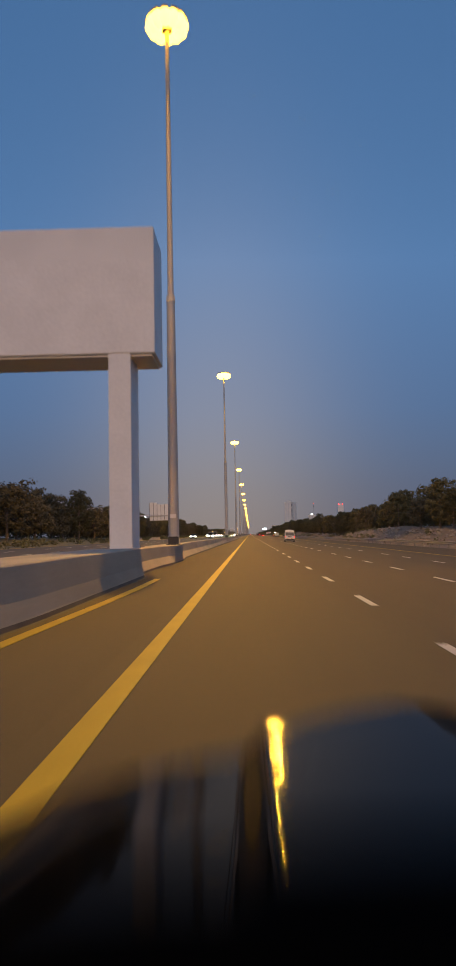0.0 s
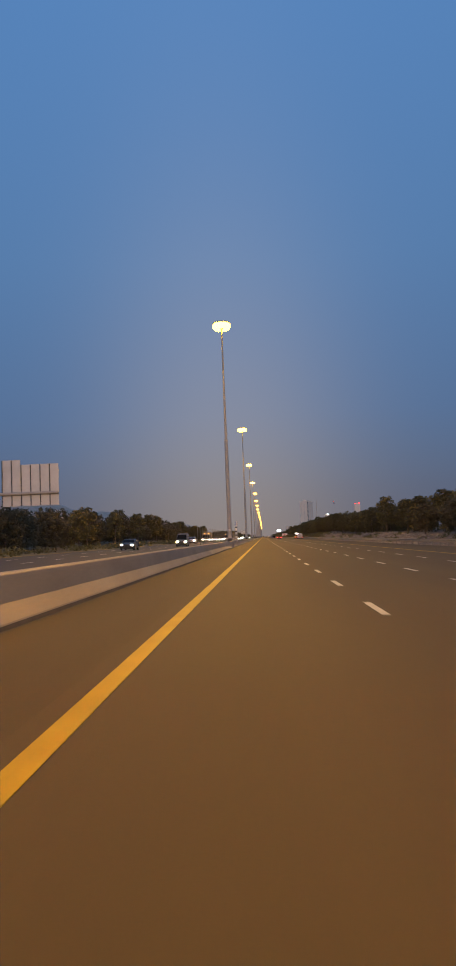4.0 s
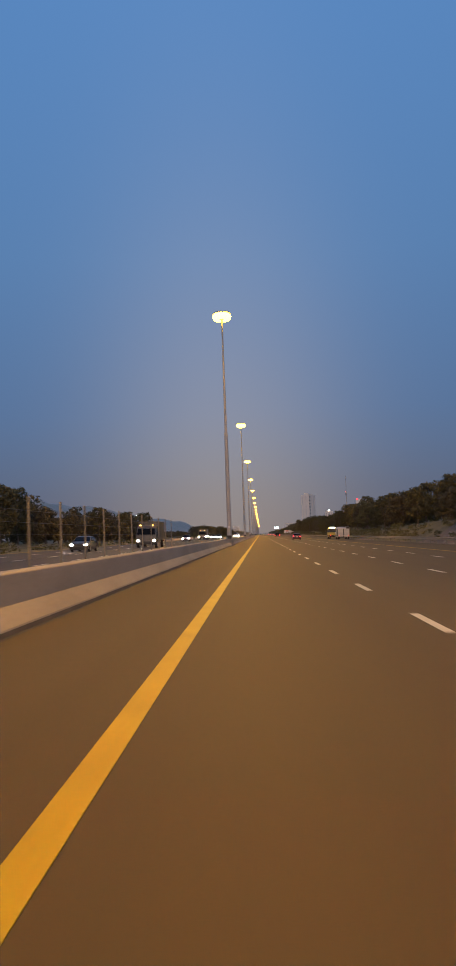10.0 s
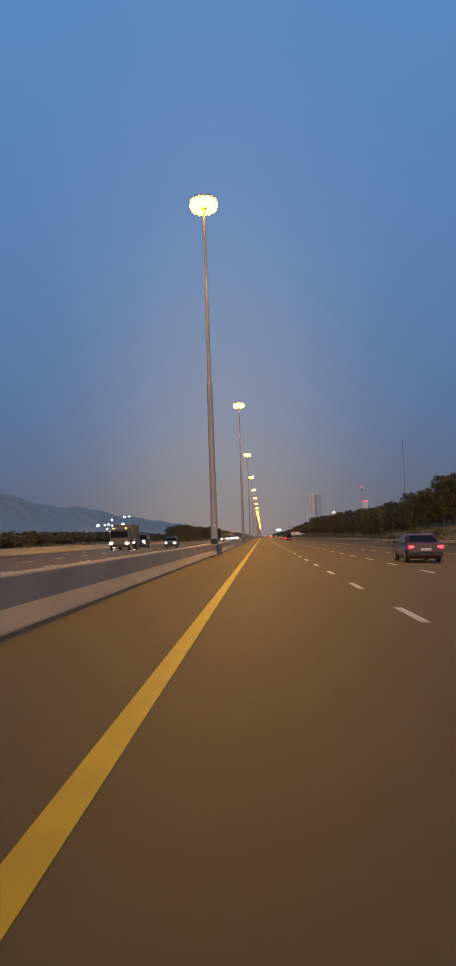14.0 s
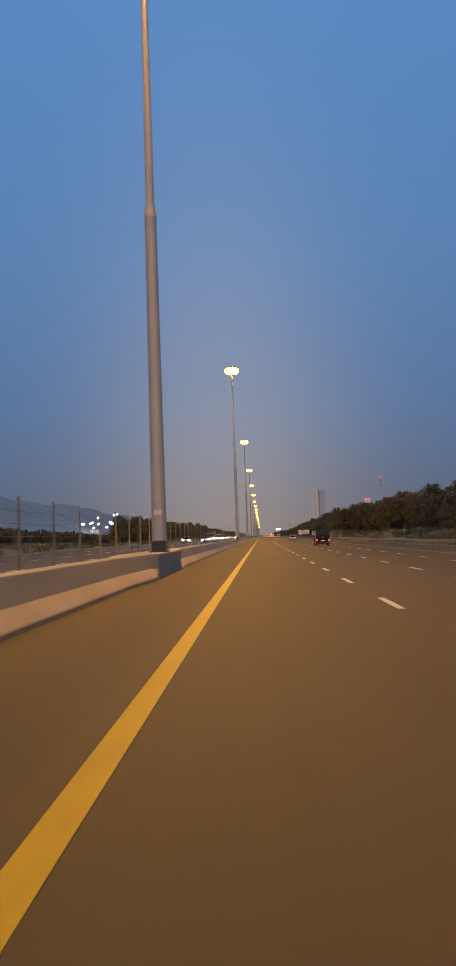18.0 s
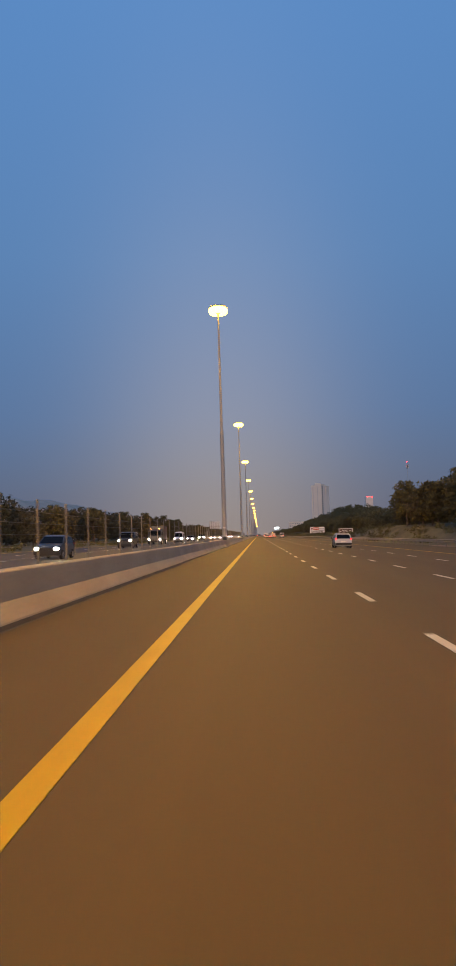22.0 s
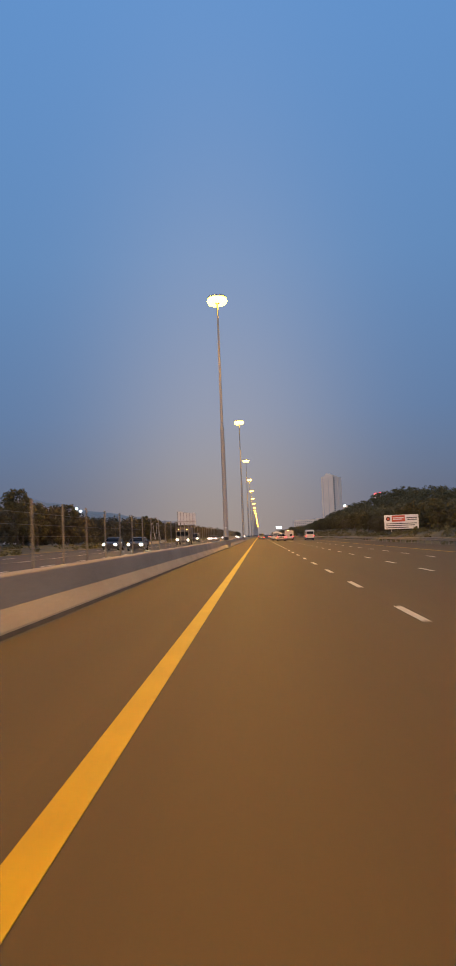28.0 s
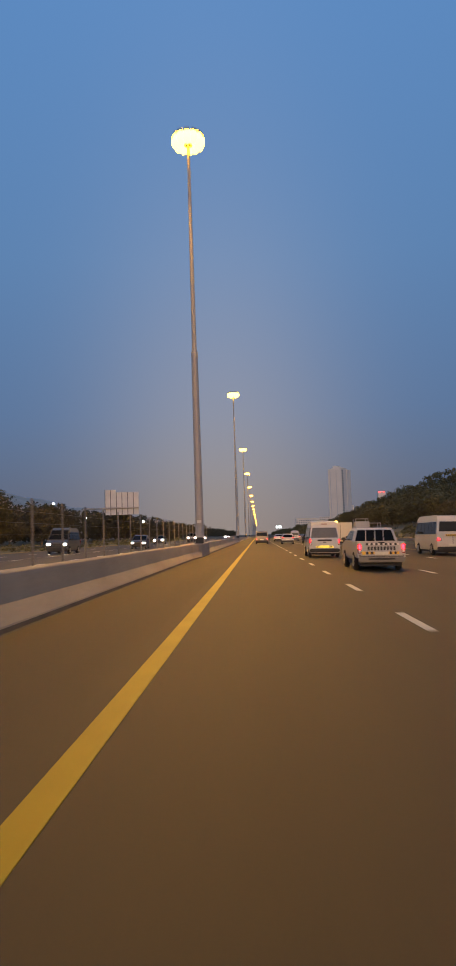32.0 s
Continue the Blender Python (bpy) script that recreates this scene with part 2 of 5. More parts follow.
M = dict(
    asphalt=mat("asphalt", (0.058, 0.0435, 0.0175), 0.80, spec=0.3, vary=0.14, coarse=0.35, fine=45, bump=0.25, stretch=(1.6, 0.05, 1)),
    shoulder=mat("shoulder_asphalt", (0.0585, 0.0440, 0.0178), 0.82, spec=0.3, vary=0.16, coarse=0.5, fine=45, bump=0.3, stretch=(1.2, 0.08, 1)),
    far_asphalt=mat("old_asphalt", (0.028, 0.026, 0.024), 0.8, vary=0.14, coarse=0.35, fine=40, bump=0.2, stretch=(1.6, 0.05, 1)),
    yellow=mat("yellow_road_paint", (0.340, 0.233, 0.003), 0.65, spec=0.25, vary=0.12, coarse=1.2, fine=18, bump=0.1),
    white=mat("white_road_paint", (0.42, 0.41, 0.38), 0.6, vary=0.16, coarse=1.5, fine=18, bump=0.1),
    concrete=mat("barrier_concrete", (0.30, 0.252, 0.188), 0.85, vary=0.14, coarse=0.7, fine=14, bump=0.25, stretch=(1, 0.4, 1)),
    tar=mat("tar_joint", (0.025, 0.023, 0.022), 0.8, vary=0.2, coarse=1.5, fine=30, bump=0.2),
    sand=mat("dry_gravel_ground", (0.155, 0.115, 0.078), 0.95, vary=0.3, coarse=0.12, fine=3.0, bump=0.4),
    galv=mat("galvanised_steel", (0.40, 0.37, 0.33), 0.6, 0.15, vary=0.10, coarse=0.6, fine=20),
    dark_steel=mat("dark_steel", (0.03, 0.03, 0.032), 0.6, 0.3, vary=0.2, coarse=2, fine=20),
    sodium=mat("sodium_lens", (0.9, 0.6, 0.2), 0.4, vary=0, glow=24, glow_color=(1.0, 0.50, 0.034)),
    bark=mat("bark", (0.13, 0.10, 0.075), 0.9, vary=0.3, coarse=1.5, fine=12, bump=0.5, each=0.2),
    leaf=mat("leaf_green", (0.102, 0.091, 0.044), 0.9, spec=0.15, vary=0.18, coarse=0.6, fine=5, each=0.25),
    leaf2=mat("leaf_olive", (0.105, 0.091, 0.054), 0.9, spec=0.15, vary=0.18, coarse=0.6, fine=5, each=0.25),
    bush=mat("bush_green", (0.125, 0.118, 0.058), 0.9, spec=0.15, vary=0.35, coarse=0.5, fine=4),
    tyre=mat("tyre_rubber", (0.018, 0.018, 0.018), 0.85, vary=0.2, coarse=5, fine=40),
    rim=mat("wheel_rim", (0.35, 0.35, 0.36), 0.35, 0.8, vary=0.1, coarse=5, fine=40),
    glass=mat("tinted_glass", (0.008, 0.009, 0.010), 0.08, vary=0, spec=0.08),
    # opaque glass; the grey base paints the light seen through the cabin
    pale_glass=mat("see_through_pale_glass", (0.075, 0.07, 0.063), 0.12, vary=0.1, coarse=1.5, fine=12, spec=0.3),
    plastic=mat("black_plastic", (0.02, 0.02, 0.021), 0.6, vary=0.2, coarse=3, fine=40),
    tail=mat("tail_light", (0.6, 0.02, 0.02), 0.3, vary=0, glow=14, glow_color=(1.0, 0.010, 0.013)),
    brake=mat("brake_light", (0.6, 0.02, 0.02), 0.3, vary=0, glow=60, glow_color=(1.0, 0.0035, 0.0075)),
    tail_housing=mat("tail_light_housing", (0.22, 0.008, 0.008), 0.25, vary=0.1, coarse=4, fine=40),
    reversing=mat("clear_lamp_lens", (0.7, 0.68, 0.66), 0.2, vary=0.05, coarse=4, fine=40),
    chrome=mat("grey_metal_bumper", (0.15, 0.145, 0.14), 0.45, 0.4, vary=0.06, coarse=3, fine=30),
    head=mat("head_light", (0.9, 0.9, 0.85), 0.2, vary=0, glow=140, glow_color=(1.0, 0.93, 0.78)),
    amber=mat("amber_light", (0.9, 0.4, 0.05), 0.3, vary=0, glow=14, glow_color=(1.0, 0.42, 0.07)),
    red_lamp=mat("red_beacon", (0.8, 0.05, 0.03), 0.3, vary=0, glow=12, glow_color=(1.0, 0.018, 0.022)),
    cold=mat("white_lamp", (0.9, 0.95, 1.0), 0.3, vary=0, glow=30, glow_color=(0.85, 0.97, 1.0)),
    car_white=mat("white_car_paint", (0.41, 0.40, 0.385), 0.32, vary=0.05, coarse=1.0, fine=10, coat=0.6),
    car_cream=mat("cream_car_paint", (0.55, 0.50, 0.42), 0.35, vary=0.06, coarse=1.0, fine=10, coat=0.5),
    car_silver=mat("silver_car_paint", (0.38, 0.38, 0.38), 0.3, 0.6, vary=0.05, coarse=1.0, fine=10, coat=0.6),
    car_black=mat("black_car_paint", (0.004, 0.004, 0.005), 0.25, vary=0.05, coarse=1.0, fine=10, coat=0.02, spec=0.08),
    bonnet=mat("black_bonnet_paint", (0.004, 0.0038, 0.0035), 0.06, vary=0.05, coarse=1.0, fine=10),
    dash=mat("black_dashboard_vinyl", (0.0018, 0.0017, 0.0016), 0.8, vary=0.15, coarse=4, fine=60, bump=0.1, spec=0.0),
    fence=mat("weathered_fence_steel", (0.17, 0.155, 0.135), 0.85, 0.0, vary=0.15, coarse=0.8, fine=20, each=0.15),
    rail=mat("dusty_galvanised_rail", (0.24, 0.215, 0.18), 0.7, 0.1, vary=0.14, coarse=0.6, fine=20),
    car_grey=mat("dark_grey_car_paint", (0.045, 0.045, 0.047), 0.35, 0.2, vary=0.05, coarse=1.0, fine=10, coat=0.3),
    foot_dark=mat("dark_brown_foot", (0.075, 0.060, 0.044), 0.9, vary=0.3, coarse=1.0, fine=12),
    rock=mat("pale_rock", (0.26, 0.22, 0.17), 0.9, vary=0.25, coarse=0.6, fine=6, bump=0.3),
    car_red=mat("dark_red_car_paint", (0.06, 0.008, 0.009), 0.35, vary=0.05, coarse=1.0, fine=10, coat=0.15, spec=0.3),
    car_brown=mat("brown_car_paint", (0.085, 0.055, 0.035), 0.3, vary=0.05, coarse=1.0, fine=10, coat=0.8),
    truck_yellow=mat("yellow_truck_paint", (0.50, 0.36, 0.05), 0.5, vary=0.12, coarse=1.2, fine=12),
    plate=mat("number_plate", (0.65, 0.62, 0.5), 0.5, vary=0.05, coarse=3, fine=30),
    # emission stands in for light thrown back by the yellow plate and strip
    plate_yellow_glow=mat("glowing_yellow_plate", (0.75, 0.52, 0.06), 0.5, vary=0.05, coarse=3, fine=30, glow=0.9, glow_color=(1.0, 0.75, 0.1)),
    chevron_yellow=mat("chevron_yellow", (0.75, 0.45, 0.04), 0.45, vary=0.08, coarse=3, fine=30),
    board_white=mat("board_panel", (0.82, 0.80, 0.78), 0.5, vary=0.05, coarse=0.7, fine=8),
    board_brown=mat("brown_sign_field", (0.10, 0.055, 0.04), 0.5, vary=0.08, coarse=0.7, fine=8),
    sign_white=mat("sign_panel", (0.68, 0.64, 0.60), 0.55, vary=0.06, coarse=0.7, fine=8),
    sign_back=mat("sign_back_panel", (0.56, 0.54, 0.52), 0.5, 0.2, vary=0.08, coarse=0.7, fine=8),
    sign_red=mat("sign_red", (0.60, 0.10, 0.05), 0.5, vary=0.05, coarse=1, fine=8),
    sign_dark=mat("sign_lettering", (0.05, 0.05, 0.055), 0.6, vary=0.1, coarse=2, fine=8),
    bank_grass=mat("dry_olive_grass", (0.105, 0.092, 0.045), 0.95, vary=0.28, coarse=0.25, fine=4.0, bump=0.4),
    # distance haze over the hills is put into this paler base colour
    hazed_hill=mat("haze_pale_hillside", (0.56, 0.40, 0.29), 0.95, vary=0.14, coarse=0.02, fine=0.4),
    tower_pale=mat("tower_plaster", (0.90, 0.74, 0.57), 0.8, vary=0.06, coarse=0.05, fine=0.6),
    tower_groove_shade=mat("groove_shade_plaster", (0.62, 0.53, 0.46), 0.8, vary=0.08, coarse=0.1, fine=0.6),
    tower_slot=mat("dark_window_bay", (0.16, 0.14, 0.13), 0.8, vary=0.1, coarse=0.1, fine=0.6),
    tower_dark=mat("tower_window_glass", (0.05, 0.055, 0.065), 0.2, vary=0.15, coarse=0.1, fine=0.6),
    billboard=mat("lit_billboard", (0.8, 0.85, 0.85), 0.5, vary=0, glow=3.0, glow_color=(0.85, 1.0, 1.0)),
)
M["bonnet"].node_tree.nodes["Principled BSDF"].inputs["IOR"].default_value = 1.07


# ---- mesh helpers ----
def mesh_from(bm, name, material, smooth=False):
    me = bpy.data.meshes.new(name)
    bm.to_mesh(me)
    bm.free()
    for mm in (material if isinstance(material, (list, tuple)) else [material]):
        me.materials.append(mm)
    if smooth:
        me.polygons.foreach_set("use_smooth", [True] * len(me.polygons))
    return me


def part(name, bm, material, parent, label="", smooth=False, m=None):
    ob = new(name, mesh_from(bm, name, material, smooth))
    ob.parent = parent
    if m is not None:
        ob.matrix_basis = m
    if label:
        ob["label"] = label
    return ob


def again(name, ob, parent, m):
    o = new(name, ob.data)
    o.parent = parent
    o.matrix_basis = m
    return o


def box(x0, x1, y0, y1, z0, z1, bevel=0.0, bm=None):
    bm = bm or bmesh.new()
    r = bmesh.ops.create_cube(bm, size=1.0, matrix=Matrix.LocRotScale(((x0 + x1) / 2, (y0 + y1) / 2, (z0 + z1) / 2), None, (x1 - x0, y1 - y0, z1 - z0)))
    if bevel > 0:
        vs = set(r["verts"])
        bmesh.ops.bevel(bm, geom=[e for e in bm.edges if e.verts[0] in vs], offset=bevel, segments=2, affect="EDGES")
    return bm


def tube(r0, r1, p0, p1, n=12, bm=None, caps=True):
    bm = bm or bmesh.new()
    p0, p1 = Vector(p0), Vector(p1)
    d = p1 - p0
    m = Matrix.Translation((p0 + p1) / 2) @ d.to_track_quat("Z", "Y").to_matrix().to_4x4()
    bmesh.ops.create_cone(bm, cap_ends=caps, segments=n, radius1=r0, radius2=r1, depth=d.length, matrix=m)
    return bm


def sweep(profile, stations, closed=False):
    """Profile points (x, z) as a function of the station, joined along y."""
    bm = bmesh.new()
    rows = [[bm.verts.new((x, y, z)) for x, z in profile(y)] for y in stations]
    for a, b in zip(rows, rows[1:]):
        for i in range(len(a) - 1):
            bm.faces.new((a[i], a[i + 1], b[i + 1], b[i]))
        if closed:
            bm.faces.new((a[-1], a[0], b[0], b[-1]))
    if closed:
        bm.faces.new(rows[0][::-1])
        bm.faces.new(rows[-1])
    bmesh.ops.recalc_face_normals(bm, faces=bm.faces)
    return bm


# ---- lie of the land ----
CROWN, FALL = -3.3, 0.021


def road_z(x):
    return -FALL * x


def smooth(a, b, v):
    v = np.clip((v - a) / (b - a), 0, 1)
    return v * v * (3 - 2 * v)


def land(x, y):
    x, y = np.asarray(x, float), np.asarray(y, float)
    z = -FALL * np.clip(x, -26, 22) - 0.12
    bank = 2.0 + 0.6 * np.sin(y / 61.0) + 0.5 * np.sin(y / 23.0 + 1)
    z = z + smooth(22.6, 29.0, x) * bank
    z = z + smooth(-24.0, -34.0, x) * (0.7 + 0.4 * np.sin(y / 47.0))
    z = z + 16.3 * np.exp(-((x - 78) / 34.0) ** 2 - ((y - 1330) / 175.0) ** 2) * smooth(26, 44, x)
    z = z + 9.0 * np.exp(-((x - 60) / 25.0) ** 2 - ((y - 640) / 120.0) ** 2) * smooth(26, 40, x) * 0.4
    near_hill = 66.0 * np.exp(-((y - 750) / 380.0) ** 2) * np.exp(-((x + 340) / 110.0) ** 2)
    far_ridge = 97.0 * smooth(900, 1700, y) * np.exp(-((x + 520) / 130.0) ** 2)
    z = z + (near_hill + far_ridge) * (1 + 0.05 * np.sin(y / 130.0) + 0.03 * np.sin(y / 47.0 + x / 60.0))
    return z


def build_ground():
    xs = np.unique(np.concatenate([np.arange(-4000, -600, 200), np.arange(-600, -60, 20), np.arange(-60, -20, 4), [-20, -10, CROWN, 5, 12, 18], np.arange(20, 60, 2.5), np.arange(60, 140, 8), np.arange(140, 600, 60), np.arange(600, 4200, 300)]))
    ys = np.unique(np.concatenate([np.arange(-600, 0, 60), np.arange(0, 1900, 14), np.arange(1900, 3000, 60), np.arange(3000, 5400, 300)]))
    gx, gy = np.meshgrid(xs, ys)
    gz = land(gx, gy)
    rng = np.random.default_rng(4)
    gz = gz + rng.normal(0, 0.12, gz.shape) * ((gx > 22) | (gx < -26)) * (np.abs(gx) < 120)
    nx = len(xs)
    verts = np.stack([gx, gy, gz], -1).reshape(-1, 3)
    i = (np.arange(len(ys) - 1)[:, None] * nx + np.arange(nx - 1)).reshape(-1)
    faces = np.stack([i, i + 1, i + 1 + nx, i + nx], -1)
    me = bpy.data.meshes.new("ground")
    me.from_pydata(verts.tolist(), [], faces.tolist())
    me.materials.append(M["sand"])
    # far left hills take the colour lightened for haze
    me.materials.append(M["hazed_hill"])
    cx = verts[faces[:, 0], 0]
    me.materials.append(M["bank_grass"])
    mid_y = verts[faces[:, 0], 1]
    green = ((cx > 21) & (cx < 140) & (mid_y > 425)) | ((cx < -23) & (cx >= -120))
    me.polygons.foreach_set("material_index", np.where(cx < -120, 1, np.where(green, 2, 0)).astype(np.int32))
    me.polygons.foreach_set("use_smooth", [True] * len(me.polygons))
    tagged(new("ground", me), "dry sandy verge and hills paled for distance haze", "ground", kind="structure")


build_ground()


def strip(x0, x1, y0, y1, lift, thick=0.12):
    n = max(1, int(abs(x1 - x0) / 6))
    bm = bmesh.new()
    xs = [x0 + (x1 - x0) * i / n for i in range(n + 1)]
    top = [[bm.verts.new((x, y, road_z(x) + lift)) for x in xs] for y in (y0, y1)]
    low = [[bm.verts.new((x, y, road_z(x) + lift - thick)) for x in xs] for y in (y0, y1)]
    for i in range(n):
        bm.faces.new((top[0][i], top[0][i + 1], top[1][i + 1], top[1][i]))
        bm.faces.new((low[0][i + 1], low[0][i], low[1][i], low[1][i + 1]))
    bm.faces.new((top[0][0], top[1][0], low[1][0], low[0][0]))
    bm.faces.new((top[1][n], top[0][n], low[0][n], low[1][n]))
    for j in (0, 1):
        bm.faces.new([*top[j], *low[j][::-1]])
    bmesh.ops.recalc_face_normals(bm, faces=bm.faces)
    return bm


Y0, Y1 = -250.0, 3600.0
LANE = 3.70
road = tagged(part("road", strip(-0.35, 14.9, Y0, Y1, 0.0), M["asphalt"], None), "grey asphalt carriageway with four lanes", "road", kind="structure")
shoulder_l = tagged(part("road_shoulder", strip(-3.1, -0.35, Y0, Y1, -0.003), M["shoulder"], None), "asphalt shoulder beside the median barrier", "road shoulder", kind="structure")
shoulder_r = tagged(part("road_shoulder", strip(14.9, 21.8, Y0, Y1, -0.003), M["shoulder"], None), "asphalt hard shoulder beside the guard rail", "road shoulder", kind="structure")
road_b = tagged(part("road_opposite", strip(CROWN - 18.2, CROWN, Y0, Y1, -0.003), M["far_asphalt"], None), "dark asphalt carriageway of the oncoming traffic", "road", kind="structure")


# ---- road markings ----
def flat_mark(x0, x1, length):
    bm = bmesh.new()
    a = (x0 + x1) / 2
    s = -FALL
    low, top = [], []
    for x, y in ((x0, 0), (x1, 0), (x1, length), (x0, length)):
        low.append(bm.verts.new((x - a, y, (x - a) * s - 0.002)))
        top.append(bm.verts.new((x - a, y, (x - a) * s + 0.005)))
    bm.faces.new(top)
    for i in range(4):
        bm.faces.new((low[i], low[(i + 1) % 4], top[(i + 1) % 4], top[i]))
    return bm


def long_line(name, x, width, material, parent, label, y0=Y0, y1=Y1):
    part(name, flat_mark(x - width / 2, x + width / 2, y1 - y0), material, parent, label, m=pose(x, y0, road_z(x)))


long_line("edge_line", 0.0, 0.22, M["yellow"], road, "solid yellow edge line")
long_line("edge_line", 14.75, 0.18, M["yellow"], road, "solid yellow edge line")
long_line("edge_line", 2 * CROWN - 1.0, 0.2, M["yellow"], road_b, "solid yellow edge line")
long_line("edge_line", 2 * CROWN - 14.7, 0.18, M["yellow"], road_b, "solid yellow edge line")
# a second yellow line that leads round the foot of the sign
bm = sweep(lambda y: [(x, road_z(x) + dz) for x, dz in ((lambda c: ((c - 0.1, -0.002), (c - 0.1, 0.005), (c + 0.1, 0.005), (c + 0.1, -0.002)))(-2.1 + 0.36 * float(smooth(4, 21, y))))], [-9, -4, 0, 4, 8, 12, 16, 20, 24.2], closed=True)
part("edge_line", bm, M["yellow"], shoulder_l, "worn yellow line round the sign foot")

# dashes: 2.5 m long, one every 7.83 m; the spacing starts anew beyond the sign
DASH_STEP = 7.828
dash = None
DASHES = []
for line in (1, 2, 3):
    for j in range(-34, 450):
        y = 108.33 + DASH_STEP * (j - 12)
        DASHES.append((line, y - (4.2 if y < 66 else 0.0)))
near = [d for d in DASHES if 8 < d[1] < 1200 and (d[0] < 2 or (d[0] == 2 and d[1] < 900))][:300]
rest = [d for d in DASHES if d not in set(near)]
dash = part("lane_dash", flat_mark(-0.075, 0.075, 2.5), M["white"], road, m=pose(LANE * near[0][0], near[0][1] - 2.5, road_z(LANE * near[0][0])))
for line, y in near[1:]:
    again("lane_dash", dash, road, pose(LANE * line, y - 2.5, road_z(LANE * line)))


def joined_dashes(name, items, parent):
    vs, fs = [], []
    for x, y in items:
        s = -FALL
        n = len(vs)
        for dx, dy in ((-0.075, 0), (0.075, 0), (0.075, 2.5), (-0.075, 2.5)):
            for dz in (-0.002, 0.005):
                vs.append((x + dx, y + dy - 2.5, road_z(x) + s * dx + dz))
        fs += [(n + 1, n + 3, n + 5, n + 7), (n, n + 2, n + 3, n + 1), (n + 2, n + 4, n + 5, n + 3), (n + 4, n + 6, n + 7, n + 5), (n + 6, n, n + 1, n + 7)]
    me = bpy.data.meshes.new(name)
    me.from_pydata(vs, [], fs)
    me.materials.append(M["white"])
    ob = new(name, me)
    ob.parent = parent
    tagged(ob, kind="stuff")


joined_dashes("far_lane_dashes", [(LANE * l, y) for l, y in rest], road)
joined_dashes("opposite_lane_dashes", [(2 * CROWN - LANE * l, y + 3) for l, y in DASHES], road_b)


# ---- median barrier: a concrete wall that widens round each lamp ----
def flare(y):
    """How far the wall has widened (slowly, on both sides of a lamp), and the upright block right round the lamp."""
    f = g = 0.0
    for k in range(-2, 38):
        d = y - lamp_y(k)
        if abs(d) < 9:
            end = 4.2 if k else 1.2
            f = float(smooth(-8.2, -3.4, d) * (1 - smooth(end + 0.4, end + 4.4, d)))
            g = float(smooth(-3.5, -2.9, d) * (1 - smooth(end, end + 0.6, d)))
    n = 0.7 * (1 - float(smooth(0.5, 1.2, abs(y - 252.8))))
    return max(f, n), max(g, n)


def sign_foot(y):
    return float(smooth(6, 13, y)) * (1 - float(smooth(25.0, 27.0, y)))


BASE_Z = -FALL * CROWN


def barrier_profile(y):
    (f, u), g = flare(y), sign_foot(y)

    def along(plain, wide, block, sign):
        return (plain + (wide - plain) * f + (block - wide) * u) * (1 - g) + sign * g
    near_low = along(-2.64, -2.44, -2.43, -2.28)
    near_mid = along(-2.87, -2.66, -2.433, -2.34)
    near_top = along(-2.95, -2.72, -2.44, -2.40)
    top = BASE_Z + 0.86 + 0.08 * g
    far_low, far_mid, far_top = -3.72 - 0.2 * f - 0.5 * g, -3.52 - 0.32 * f - 0.6 * g, -3.36 - 0.4 * f - 0.65 * g
    return [(near_low + 0.045 * (1 - u), BASE_Z - 0.05), (near_low, BASE_Z + 0.085 + 0.1 * u), (near_mid, BASE_Z + 0.36), (near_top, top - 0.03), (near_top - 0.03, top),
            (far_top + 0.03, top), (far_top, top - 0.03), (far_mid, BASE_Z + 0.33), (far_low, BASE_Z + 0.08), (far_low, BASE_Z - 0.05)]


def barrier_stations():
    st = set(np.arange(Y0, Y1 + 1, 48.0).tolist())
    for k in range(-2, 38):
        for d in (1.2, 1.5, 1.8, 3.2, -8.3, -7.4, -6.6, -5.8, -5.0, -4.2, -3.5, -3.3, -3.1, -2.9, 0, 4.2, 4.4, 4.6, 4.8, 5.6, 6.4, 7.2, 8.0, 8.6):
            st.add(lamp_y(k) + d)
    for d in [*np.arange(5, 28.5, 0.8), *np.arange(251.4, 254.3, 0.2)]:
        st.add(float(d))
    return sorted(st)


ST = barrier_stations()
barrier = tagged(part("median_barrier", sweep(barrier_profile, ST, closed=True), M["concrete"], None), "weathered concrete median barrier with a sloping foot", "barrier", kind="structure")


def tar_profile(y):
    x = barrier_profile(y)[0][0]
    return [(x - 0.01, road_z(x) + 0.004), (x + 0.07, road_z(x + 0.07) + 0.003)]


part("tar_joint", sweep(tar_profile, ST), M["tar"], barrier, "dark tar joint along the foot")


# darker brown band along the low toe of the wall
def foot_band_profile(y):
    (x0, z0), (x1, z1) = barrier_profile(y)[:2]
    return [(x0 + 0.004, z0 + 0.003), (x0 + 0.004 + 0.8 * (x1 - x0), z0 + 0.8 * (z1 - z0) * (1 - 0.6 * flare(y)[1]))]


part("grime_band", sweep(foot_band_profile, ST), M["foot_dark"], barrier, "dark brown band on the foot")


